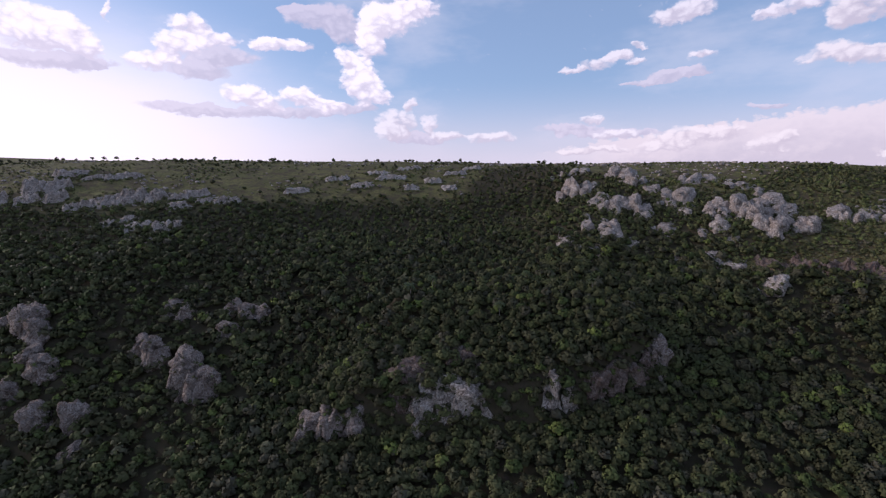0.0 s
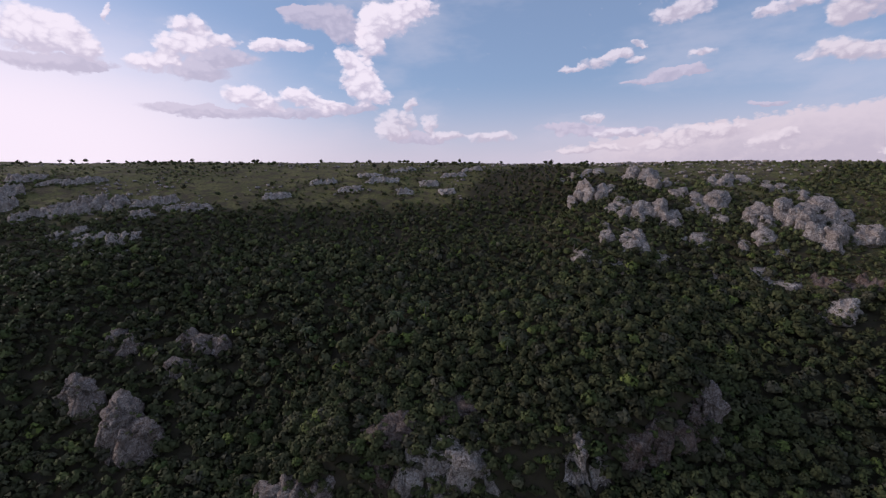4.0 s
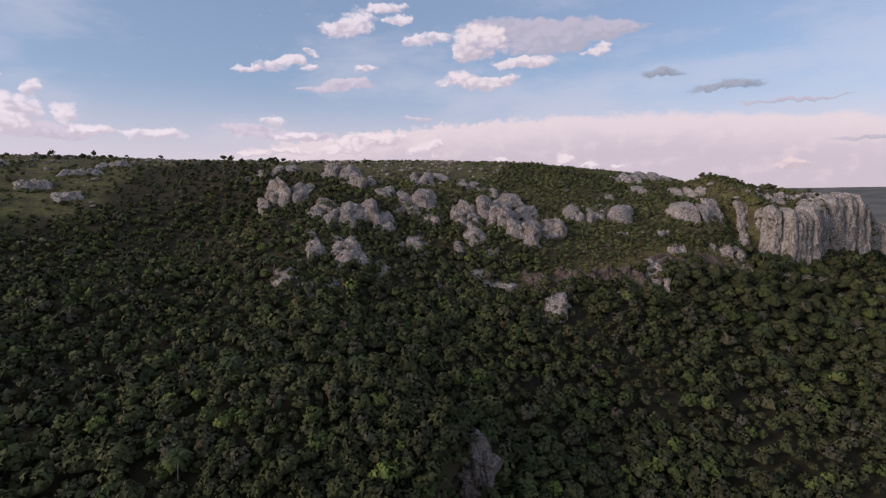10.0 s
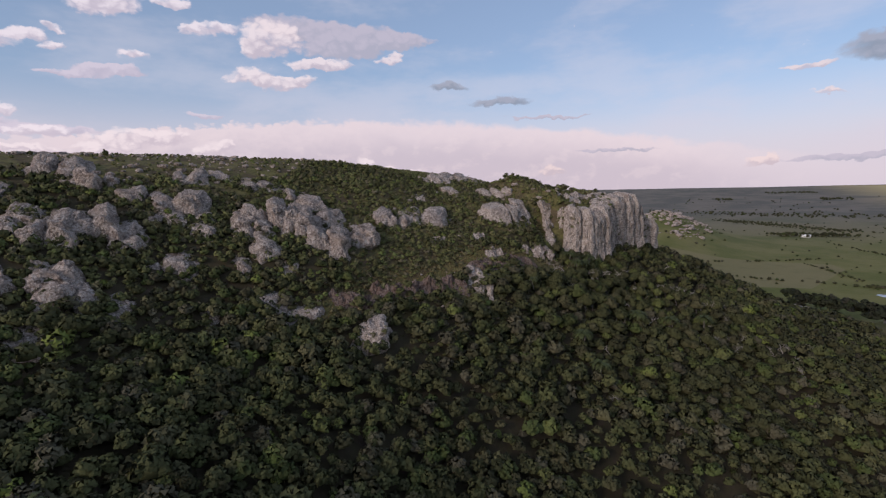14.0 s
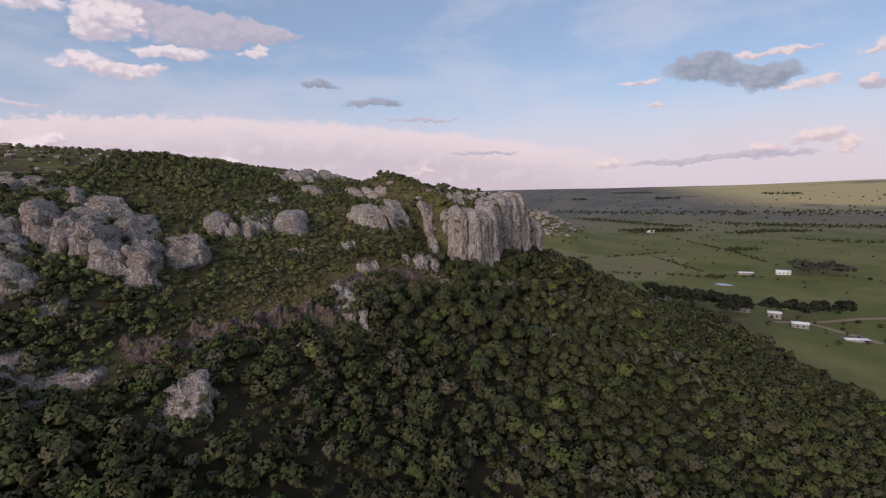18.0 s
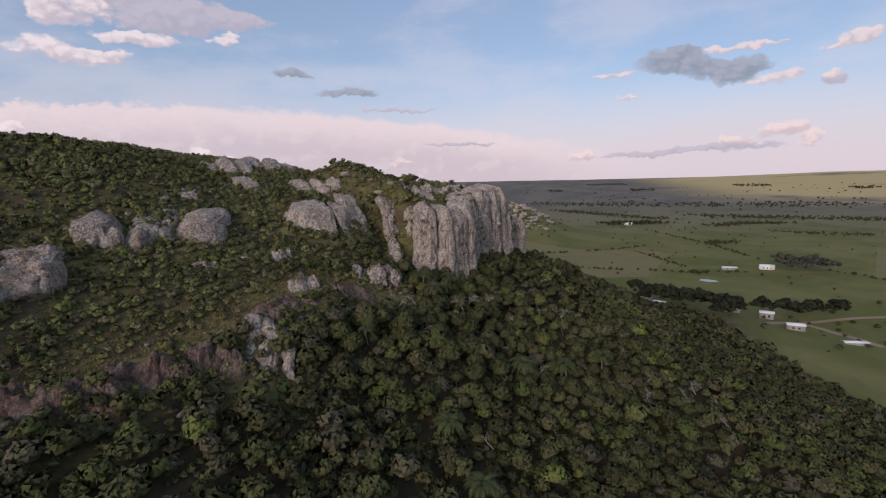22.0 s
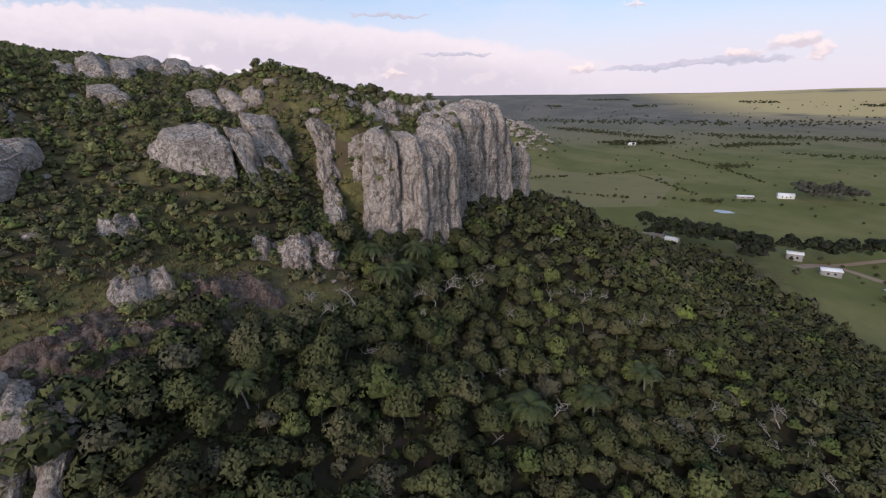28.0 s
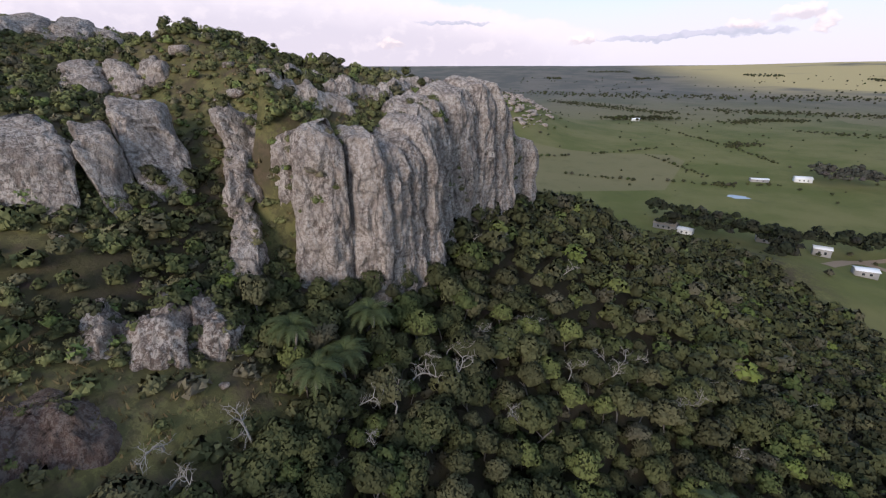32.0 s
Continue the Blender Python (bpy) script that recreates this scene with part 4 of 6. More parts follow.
def rock_face(thing, seed, line, tops, columns, back_run, material, rough_by=1.0, nu=430, nv=74, foot_out=2.5):
    """A columned face swept along a line, with a rounded brow and deep joints. tops: height at even steps along the line."""
    rng = np.random.default_rng(seed)
    lengths = [math.dist(a, b) for a, b in zip(line, line[1:])]
    total = sum(lengths)
    s = np.linspace(0, total, nu)
    cum = np.concatenate([[0], np.cumsum(lengths)])
    lx, ly = np.interp(s, cum, [p[0] for p in line]), np.interp(s, cum, [p[1] for p in line])
    for _ in range(14):
        lx[1:-1], ly[1:-1] = (lx[:-2] + 2 * lx[1:-1] + lx[2:]) / 4, (ly[:-2] + 2 * ly[1:-1] + ly[2:]) / 4
    tx, ty = np.gradient(lx), np.gradient(ly)
    n = np.hypot(tx, ty)
    ox, oy = ty / n, -tx / n                       # outward, away from the hill
    edges = np.concatenate([[0], np.cumsum(rng.uniform(*columns, 80))])
    edges = edges[edges < total + columns[1]]
    k = np.clip(np.searchsorted(edges, s, side="right") - 1, 0, len(edges) - 2)
    frac = (s - edges[k]) / (edges[k + 1] - edges[k])
    bulge = (1 - np.abs(2 * frac - 1) ** 3.5) ** 0.6
    stand_out = rng.uniform(-1.9, 1.7, len(edges))[k]
    crack = rng.uniform(0.4, 3.4, len(edges))[k]
    ends = smooth(0, 0.05, s / total) * (1 - smooth(0.93, 1.0, s / total))
    foot = ground_z(lx + ox * foot_out, ly + oy * foot_out) - 2.5
    top = np.interp(s / total, np.linspace(0, 1, len(tops)), tops)
    top = top + rng.uniform(-2.4, 0.9, len(edges))[k] + 0.9 * bulge
    v = np.linspace(0, 1, nv)[:, None]
    up = np.clip(v / 0.72, 0, 1)                   # the lower share climbs the face, the rest runs back over the brow
    back = np.clip((v - 0.64) / 0.36, 0, 1)
    z = foot + (top - foot) * up ** 0.9 + back * 2.2 * (0.4 + 0.6 * bulge) - 4.0 * smooth(0.75, 1.0, back)
    out = (1.6 * (1 - up) ** 1.5 + stand_out * (0.4 + 0.6 * up) + 0.9 * bulge - crack * (1 - bulge) * (0.6 + 0.4 * np.sin(up * 5 + k))) * ends
    out = out - back ** 1.3 * back_run
    p = np.stack([lx + ox * out, ly + oy * out, z + 0 * out], -1).reshape(-1, 3)
    rough = (fbm3(p * (0.15, 0.15, 0.07), 41, 4) - 0.5) * 4.2 + (fbm3(p * (0.8, 0.8, 0.4), 43, 4, 0.72) - 0.5) * 1.7
    ridge = (0.14 - np.abs(fbm3(p * (0.28, 0.28, 0.04) + 5, 47, 3) - 0.5)) * 4.2
    fine = (0.2 - np.abs(fbm3(p * (1.1, 1.1, 0.2) + 9, 53, 3, 0.6) - 0.5)) * 1.3
    push = (rough + ridge + fine) * rough_by
    vert = np.repeat(np.clip(back, 0, 1).ravel(), nu)
    p[:, 0] += np.tile(ox, nv) * push * (1 - 0.6 * vert)
    p[:, 1] += np.tile(oy, nv) * push * (1 - 0.6 * vert)
    p[:, 2] += push * 0.5 * vert
    i = (np.arange(nv - 1)[:, None] * nu + np.arange(nu - 1)[None, :]).ravel()
    ledges = np.flatnonzero((push < -0.35 * rough_by) & (np.repeat(up.ravel(), nu) > 0.25) & (vert < 0.5))
    for j in rng.choice(ledges, min(len(ledges), int(total * 1.3)), replace=False):
        LEDGES.append(p[j])
    quads = np.column_stack([i, i + 1, i + nu + 1, i + nu])
    column = np.tile(k[:-1], nv - 1)
    for value in np.unique(column):
        used, own = np.unique(quads[column == value], return_inverse=True)
        part("rock_column", mesh_from("rock_column", p[used], own.reshape(-1, 4), material, flat=False), thing)


def slab_block(rng, corners, thick, into, block=0.3, rough=1.0, detail=5, cut=7):
    """A joint-bounded block whose face has the corners foot left, foot right, top right, top left, running thick metres into the hill."""
    v, t = ICO[detail]
    p = np.sign(v) * np.abs(v) ** block
    for _ in range(cut):
        n = unit(rng.normal(size=3) * (1, 0.7, 1))
        over = p @ n - rng.uniform(0.72, 1.15)
        p = p - np.outer(np.maximum(over, 0) * 0.9, n)
    bl, br, tr, tl = (np.array(c, float) for c in corners)
    s, u, d = (p[:, :1] + 1) / 2, (p[:, 2:] + 1) / 2, (p[:, 1:2] + 1) / 2
    face = (bl * (1 - s) + br * s) * (1 - u) + (tl * (1 - s) + tr * s) * u
    into = unit(np.array(into, float))
    real = face + into * d * thick
    across, up = unit(br - bl + tr - tl), unit(tl - bl + tr - br)
    out = unit(v[:, :1] * across - v[:, 1:2] * -into + v[:, 2:] * up)
    seed = int(rng.integers(1, 9999))
    along = np.column_stack([real @ across, real @ into, real @ up])
    push = (fbm3(along * 0.22 + 7, seed, 3) - 0.5) * 2.6 + (fbm3(along * (0.8, 0.8, 0.45), seed + 9, 4, 0.72) - 0.5) * 2.1
    push = push + (0.13 - np.abs(fbm3(along * (0.42, 0.42, 0.07) + 3, seed + 5, 3) - 0.5)) * 3.6
    return real + out * push[:, None] * rough, t


def faced(x, y, z, w, h, yaw, lean=0.0, taper=0.85):
    """Corners of a face w wide and h high standing on x, y, z and faced from yaw; lean shifts its top to the side."""
    c, sn = math.cos(radians(yaw)), math.sin(radians(yaw))
    at = lambda u, v, k: (x + u * c - v * sn, y + u * sn + v * c, z + k)
    return [at(-w / 2, 0, -1.5), at(w / 2, 0, -1.5), at(w / 2 * taper + lean, 0.25 * h, h), at(-w / 2 * taper + lean, 0.25 * h, h)], (-sn, c, 0.25)


def crag_face(rng, name, label, faces, material):
    """One crag of several blocks: x, y, z of the foot, width, height, facing, lean, taper, depth."""
    thing = tagged(new(name), label, "rock" if name == "rock_outcrop" else "cliff")
    for x, y, z, w, h, yaw, lean, taper, thick in faces:
        corners, into = faced(x, y, z, w * 1.18, h * 0.82, yaw, lean, 0.5 + 0.5 * taper)
        v, t = slab_block(rng, corners, thick, into, block=0.38, rough=min(1.9, 0.7 + 0.09 * h), cut=16)
        part("rock_block", mesh_from("rock_block", v, t, material, flat=False), thing)
        for k in rng.choice(len(v), int(w * h * (0.34 if material is RED_ROCK else 0.2)), replace=False):
            if v[k, 2] > z + 0.3 * h:
                LEDGES.append(v[k])
    return thing


def boulder_cluster(rng, x, y, w, h, yaw, label, material, blocks=0):
    """Rounded joint blocks packed along a line faced from yaw, the hinder ones higher."""
    thing = tagged(new("rock_outcrop"), label, "rock")
    n = blocks or max(2, round(w / 4.2))
    c, sn = math.cos(radians(yaw)), math.sin(radians(yaw))
    for k in range(n):
        u, v = (k + 0.5) / n * w - w / 2 + rng.uniform(-0.12, 0.12) * w, rng.uniform(-0.15, 0.5) * h
        px, py = x + u * c - v * sn, y + u * sn + v * c
        g = float(ground_z(np.array([px]), np.array([py]))[0])
        ww, hh = w / n * rng.uniform(1.5, 2.4), h * rng.uniform(0.55, 1.0) * (1 - 0.3 * abs(2 * u / w))
        corners, into = faced(px, py, g - 0.6, ww, hh, yaw + rng.uniform(-18, 18), rng.uniform(-0.35, 0.15) * hh, rng.uniform(0.5, 0.95))
        verts, tris = slab_block(rng, corners, max(ww, hh) * rng.uniform(1.2, 1.9), into, block=0.36, rough=min(1.35, 0.4 + 0.13 * min(ww, hh)), detail=5 if hh > 6.5 else 4, cut=20)
        part("boulder", mesh_from("boulder", verts, tris, material, flat=False), thing)
    SKIRTS.append((x, y, w * 0.9, h * 0.8, h * 0.7, yaw))
    return thing


def build_cliffs():
    rng = np.random.default_rng(5)
    thing = tagged(new("cliff"), "tall grey columned rock cliff rising out of the forest", "cliff")
    line = [(226, 163), (222.5, 159), (222, 154.5), (226.5, 148), (236, 146.5), (245, 144.5), (256, 142), (266, 139), (274, 135), (280, 134), (287, 140), (294, 150), (300, 162)]
    tops = [-9, -8.5, -10, -9, -6, -4.5, -4, -5, -8, -14, -22, -28, -33, -38, -45]
    rock_face(thing, 5, line, tops, (2.8, 7.5), 9.5, ROCK, nu=520, nv=90)
    slabs = tagged(new("rock_slab_wall"), "huge pale grey slabs with shrub-grown cracks beside the cliff", "cliff")
    into = (0.62, 0.72, 0.28)
    for corners, thick in [
            ([(199.5, 184.5, -15.5), (205.6, 168.8, -20.5), (210.4, 176.2, -6.9), (203.2, 183.2, -7.3)], 7.5),
            ([(208.2, 170.2, -17.5), (213.2, 171.2, -17.0), (214.4, 175.0, -7.4), (211.0, 176.5, -7.0)], 5),
            ([(212.8, 169.8, -18.5), (219.2, 168.4, -16.0), (223.4, 174.8, -5.6), (216.8, 177.4, -5.2)], 6)]:
        v, t = slab_block(rng, corners, thick, into, block=0.3, rough=0.75, cut=5)
        part("slab", mesh_from("slab", v, t, ROCK, flat=False), slabs)
    ribs = tagged(new("rock_rib"), "broken pale rock ribs running down the shrubby gully beside the cliff", "cliff")
    for corners, thick in [
            ([(217.2, 161.8, -14.5), (221.6, 159.8, -17.5), (228.4, 166.0, -5.4), (223.8, 168.7, -5.0)], 5.5),
            ([(216.8, 163.4, -17.0), (219.0, 161.4, -17.5), (221.8, 163.6, -10.5), (219.2, 165.4, -10.0)], 3.5),
            ([(211.6, 161.9, -22.5), (212.0, 156.6, -26.5), (218.2, 160.8, -16.4), (216.0, 162.2, -16.0)], 4)]:
        v, t = slab_block(rng, corners, thick, (0.8, 0.55, 0.0), block=0.5, rough=1.15)
        part("rock_block", mesh_from("rock_block", v, t, ROCK, flat=False), ribs)
        for k in rng.choice(len(v), 10, replace=False):
            LEDGES.append(v[k])
    for label, material, corners, thick, rough in [
            ("rusty broken rock with pale lichen beside the grassy terrace", RUSTY_ROCK, [(195.0, 164.5, -27.0), (203.8, 155.0, -29.5), (205.2, 156.8, -21.2), (198.0, 164.2, -20.3)], 6, 1.5),
            ("pale lichen-covered rock face below the grassy terrace", ROCK, [(155.0, 166.5, -34.0), (159.5, 158.6, -33.5), (165.6, 161.6, -25.6), (162.0, 168.8, -23.2)], 5, 1.1)]:
        rock = tagged(new("rock_outcrop"), label, "rock")
        for k in range(3):
            a, b = k / 3 - 0.03, (k + 1) / 3 + 0.03
            bl, br, tr, tl = (np.array(c) for c in corners)
            low = rng.uniform(0, 1.2)
            mine = [bl + (br - bl) * a, bl + (br - bl) * b, tl + (tr - tl) * b - (0, 0, low), tl + (tr - tl) * a - (0, 0, low)]
            v, t = slab_block(rng, mine, thick, (0.75, 0.6, 0.0), block=0.45, rough=rough * 0.8)
            part("rock_block", mesh_from("rock_block", v, t, material, flat=False), rock)
            for j in rng.choice(len(v), 5, replace=False):
                LEDGES.append(v[j])
    # the rocky front of the spur
    crag_face(rng, "spur_cliff", "steep grey rock face with a dark joint on the spur", [(-4.9, 130.2, -68.5, 8.0, 15.5, 2, 0.6, 0.8, 7), (6.5, 129.3, -67.5, 13.5, 15.0, -3, -0.6, 0.85, 7), (2.5, 131.5, -66, 8, 13.0, -2, 0, 0.9, 6)], HILL_ROCK)
    crag_face(rng, "spur_cliff", "reddish overgrown rock face leaning out of the spur", [(-12.5, 132.5, -69, 9.5, 20.0, 6, 2.0, 0.7, 8), (7.5, 139.5, -55, 15, 6.5, -3, 0, 0.8, 7), (-8, 136, -58, 8, 7, 4, 1, 0.7, 6)], RED_ROCK)
    crag_face(rng, "spur_cliff", "low pale rock band above the trees of the spur", [(-38.5, 133.2, -74, 9, 8.0, 16, 0.5, 0.8, 6), (-31.5, 132.2, -73.5, 7, 10.0, 13, 0, 0.7, 6), (-25.0, 131.6, -72.8, 7.0, 11.0, 11, 0, 0.8, 6)], SHADED_ROCK)
    crag_face(rng, "spur_cliff", "broken pale rock step on the rounded end of the spur", [(31.0, 128.2, -62.5, 6.0, 14.0, -14, -2.0, 0.55, 6), (36.2, 128.6, -62.5, 4.5, 9.0, -15, -0.5, 0.7, 5)], HILL_ROCK)
    crag_face(rng, "spur_cliff", "reddish-brown overgrown rock wall round the end of the spur", [(42.5, 130.4, -59.5, 6, 9.0, -18, 0.5, 0.7, 6), (49.0, 131.6, -58.5, 6, 11.5, -20, 0.4, 0.6, 6), (54.5, 133.4, -58.0, 5, 9.5, -22, 0, 0.7, 6), (59.5, 135.6, -57.0, 4, 10.5, -24, 0, 0.7, 6)], RED_ROCK)
    crag_face(rng, "spur_cliff", "narrow grey rock pillar at the corner of the spur", [(63.2, 137.4, -57.0, 5.0, 15.0, -25, -0.3, 0.75, 7)], SHADED_ROCK)
    # crags of the lower western slope, in rock darkened to stand in for shade
    west = "shade-darkened crag rising between the trees of the lower slope"
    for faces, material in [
            ([(-106.5, 166.0, -62.5, 6, 10.5, 33, 0, 0.8, 6), (-100.0, 162.5, -62.5, 7.5, 11.5, 31, 0.5, 0.7, 6)], SHADED_ROCK),
            ([(-85.0, 153.2, -69.5, 9, 16.0, 28, 1.0, 0.6, 7), (-78.5, 150.8, -70, 9, 11.5, 28, 1.5, 0.7, 6)], SHADED_ROCK),
            ([(-104.0, 183.0, -50, 7, 6.5, 29, 0.5, 0.6, 6), (-98.0, 181.0, -50, 6.5, 6.0, 29, 0, 0.6, 5)], SHADED_ROCK),
            ([(-80.0, 181.6, -51, 8, 8.5, 24, 1.0, 0.6, 6), (-73.0, 179.6, -51, 8, 7.0, 23, 0, 0.6, 6), (-67.5, 178.2, -51, 5, 8.0, 22, 0, 0.6, 5)], SHADED_ROCK),
            ([(-77.3, 172.6, -56.5, 8, 7.0, 24, 0, 0.8, 5)], SHADED_ROCK),
            ([(-158.0, 177.0, -55.5, 11, 9.0, 42, 0, 0.7, 8), (-150.0, 172.5, -55.5, 9, 12.0, 41, -1, 0.7, 8), (-144.5, 168.5, -56, 7, 9.0, 41, 0, 0.6, 7)], SHADED_ROCK),
            ([(-142.5, 162.0, -66, 8, 11.5, 41, 1.0, 0.7, 7), (-135.5, 158.0, -66, 8.5, 9.5, 41, 0, 0.6, 7)], SHADED_ROCK),
            ([(-143.9, 153.5, -73, 7, 8.5, 43, 0, 0.7, 6)], SHADED_ROCK),
            ([(-127.2, 144.2, -78.5, 9, 9.0, 42, 0, 0.7, 6)], SHADED_ROCK),
            ([(-114.3, 143.4, -78, 8.6, 11.0, 39, 0, 0.65, 6)], SHADED_ROCK),
            ([(-110.2, 135.6, -82.5, 7.4, 5.0, 39, 0, 0.7, 5)], SHADED_ROCK)]:
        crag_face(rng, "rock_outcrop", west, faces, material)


def build_outcrops():
    rng = np.random.default_rng(77)
    grey = "weathered grey rock outcrop with pale lichen among low shrubs"
    # upper gully side: x, y, width, height, facing, pieces
    for row in [(69, 258, 15, 12, -18, 2), (72, 288, 16, 4.5, -15, 4), (94, 272, 9, 7.5, -23, 1), (98, 263, 7, 8, -25, 1), (99, 253, 8, 8, -26, 1),
                (75, 234, 7, 8, -22, 1), (79, 225, 9, 10, -24, 1), (87, 223, 10, 9, -27, 1), (105, 242, 8, 6, -29, 1), (110, 231, 7, 9, -32, 1),
                (113, 226, 6, 8, -33, 1), (105, 228, 5.5, 6, -31, 1), (112, 218, 9, 6, -35, 2)]:
        boulder_cluster(rng, row[0], row[1], row[2] * 1.35, row[3] * 0.92, row[4], grey, HILL_ROCK)
    for row in [(120, 214, 6, 9.5, -38, 1), (123, 208, 5, 12, -40, 1), (127, 209, 4.5, 11.5, -40, 1), (135, 216, 5, 6, -41, 1), (133, 206, 6.5, 10, -42, 1),
                (132, 196, 7, 9.5, -45, 1), (143, 193, 8, 8.5, -48, 1)]:
        boulder_cluster(rng, row[0], row[1], row[2] * 1.35, row[3] * 0.95, row[4], "tall blocky grey rock pillars streaked with lichen", HILL_ROCK, 2)
    for row in [(115, 201, 9.5, 8, -39, 2), (145, 239, 13, 4, -39, 3), (149, 228, 7, 7, -42, 1), (147, 217, 7, 7.5, -43, 1), (146, 207, 9, 7, -45, 1),
                (69, 210, 9.5, 9, -23, 1), (75, 205, 9, 9, -26, 1), (57, 201, 13, 6, -20, 2), (96, 212, 8, 6, -32, 1), (125, 250, 8, 4, -33, 2), (137, 253, 10, 3, -35, 2)]:
        boulder_cluster(rng, row[0], row[1], row[2] * 1.35, row[3] * 0.92, row[4], grey, HILL_ROCK)
    for row in [(161, 200, 6, 7, -49, 1, 0.3), (166, 197, 5, 7, -51, 1, 0.3), (171, 196, 4.5, 6, -52, 1, 0.3), (177, 194, 9, 6, -54, 1, 0.35)]:
        boulder_cluster(rng, row[0], row[1], row[2] * 1.1, row[3], row[4], "slanting grey rock slab standing out of the scrub", HILL_ROCK, 2)
    boulder_cluster(rng, 101, 191, 19, 5.5, -37, "low broad rock ledge above a dark overhang", HILL_ROCK, 3)
    boulder_cluster(rng, 111, 187, 10, 4.5, -41, "low broad rock ledge above a dark overhang", HILL_ROCK, 2)
    g = float(ground_z(np.array([117.0]), np.array([169.0]))[0])
    crag_face(rng, "rock_outcrop", "single pale rounded boulder standing clear of the forest", [(117.0, 169.0, g + 1.4, 9.6, 6.0, -47, 0.2, 0.1, 8)], ROCK)
    # western slope
    for row in [(-237, 273, 20, 17, 41, 2), (-224, 277, 22, 13, 39, 2), (-214, 297, 36, 10, 36, 4), (-188, 262, 25, 11, 36, 3), (-172, 274, 22, 14, 33, 3),
                (-152, 269, 23, 12, 30, 3), (-151, 245, 34, 10, 32, 4), (-132, 277, 25, 10, 26, 3), (-139, 235, 15, 6, 31, 2)]:
        for k in range(3):
            crag(rng, row[0] + (k - 1) * row[2] * 0.42 + rng.uniform(-2, 2), row[1] + rng.uniform(-8, 8), row[2] * rng.uniform(0.35, 0.6), row[3] * rng.uniform(0.3, 0.5), row[4],
                 "broken pale rock slabs breaking through hillside scrub", depth=row[3] * rng.uniform(0.8, 1.5), block=2.6, material=HILL_ROCK)
    # the terrace and its edge
    for row in [(177, 162, 15, 3.2, -36), (188, 160.5, 13, 3, -42), (169, 165.5, 9, 3, -42), (146, 171, 14, 6, -45), (136, 176, 13, 5.5, -43), (125, 181, 14, 4.5, -42), (153, 167, 9, 5, -45)]:
        crag(rng, *row, "dark purplish bedrock along the lip of the terrace", material=RED_ROCK, block=1.8, res=0.3, depth=7, skirt=False)
    crag(rng, 181, 167, 7, 4, -32, "small lichen-spotted rock beside the terrace grass", block=1.6, res=0.25)
    crag(rng, 188, 177, 5, 3, -32, "small lichen-spotted rock beside the terrace grass", block=1.6, res=0.25)
    crag(rng, 172, 184, 6, 2.5, -40, "small lichen-spotted rock beside the terrace grass", block=1.6, res=0.25)
    for row in [(250, 221, 16, 4, -45, 3), (233, 191, 14, 5, -50, 3), (228, 220, 12, 5, -38, 2), (215, 206, 7, 4, -37, 1), (196, 208, 5, 3, -40, 1)]:
        boulder_cluster(rng, row[0], row[1], row[2] * 1.1, row[3], row[4], "low pale rock ridge on the grassy hilltop", ROCK)
    for row in [(231, 158, 13, 3, -50), (243, 154.5, 12, 3, -30), (256, 151, 12, 3, -25), (240, 164, 8, 2, -40), (266, 147, 9, 3, -25)]:
        crag(rng, *row, "low pale bedrock steps on the brow of the cliff", block=2.2, res=0.35, depth=6)
    for row in [(-52, 310, 14, 4, 8), (-34, 322, 18, 4, 5), (-20, 306, 12, 4, 3), (-6, 316, 12, 4, 0), (-44, 334, 16, 3, 6), (8, 330, 14, 3, -2), (-70, 322, 16, 4, 10), (4, 304, 9, 3, -2), (20, 342, 12, 3, -4), (-24, 345, 16, 3, 4), (-90, 300, 14, 4, 16)]:
        crag(rng, *row, "low pale bedrock showing through plateau grass", block=2.6, depth=9)


build_outcrops()


build_cliffs()


def rock_scatter(name, label, spots, low, high, seed):
    """Many small stones in one mesh: places, sizes."""
    rng = np.random.default_rng(seed)
    shapes = [boulder_shape(rng, 1, 0.8, 0.7, detail=2) for _ in range(6)]
    z = ground_z(spots[:, 0], spots[:, 1])
    vs, ts, base = [], [], 0
    for (x, y), g in zip(spots, z):
        v, t = shapes[rng.integers(6)]
        a, s = rng.uniform(0, 6.28), low + (high - low) * rng.uniform() ** 2.2
        q = np.column_stack([v[:, 0] * math.cos(a) - v[:, 1] * math.sin(a), v[:, 0] * math.sin(a) + v[:, 1] * math.cos(a), v[:, 2] * 0.5]) * s + (x, y, g)
        vs.append(q), ts.append(t + base)
        base += len(q)
    return tagged(new(name, mesh_from(name, np.concatenate(vs), np.concatenate(ts), HILL_ROCK, flat=False)), label, "rocks", kind="stuff")


def build_stones():
    rng = np.random.default_rng(8)
    x, y = scatter(-290, 320, 150, 400, 4.2, rng)
    bare = (1 - woods(x, y)) * smooth(0.50, 0.68, fbm(x / 26, y / 26, 61, 4)) * smooth(-33, -24, ground_z(x, y))
    keep = rng.uniform(0, 1, len(x)) < bare * 0.9
    rock_scatter("scattered_stones", "pale stones and small outcrops strewn over the hilltop grass", np.column_stack([x, y])[keep], 0.7, 3.8, 9)
    x, y = scatter(130, 230, 155, 215, 2.0, rng)
    keep = rng.uniform(0, 1, len(x)) < 0.10
    rock_scatter("terrace_stones", "small stones lying in the terrace grass", np.column_stack([x, y])[keep], 0.3, 1.8, 10)


build_stones()

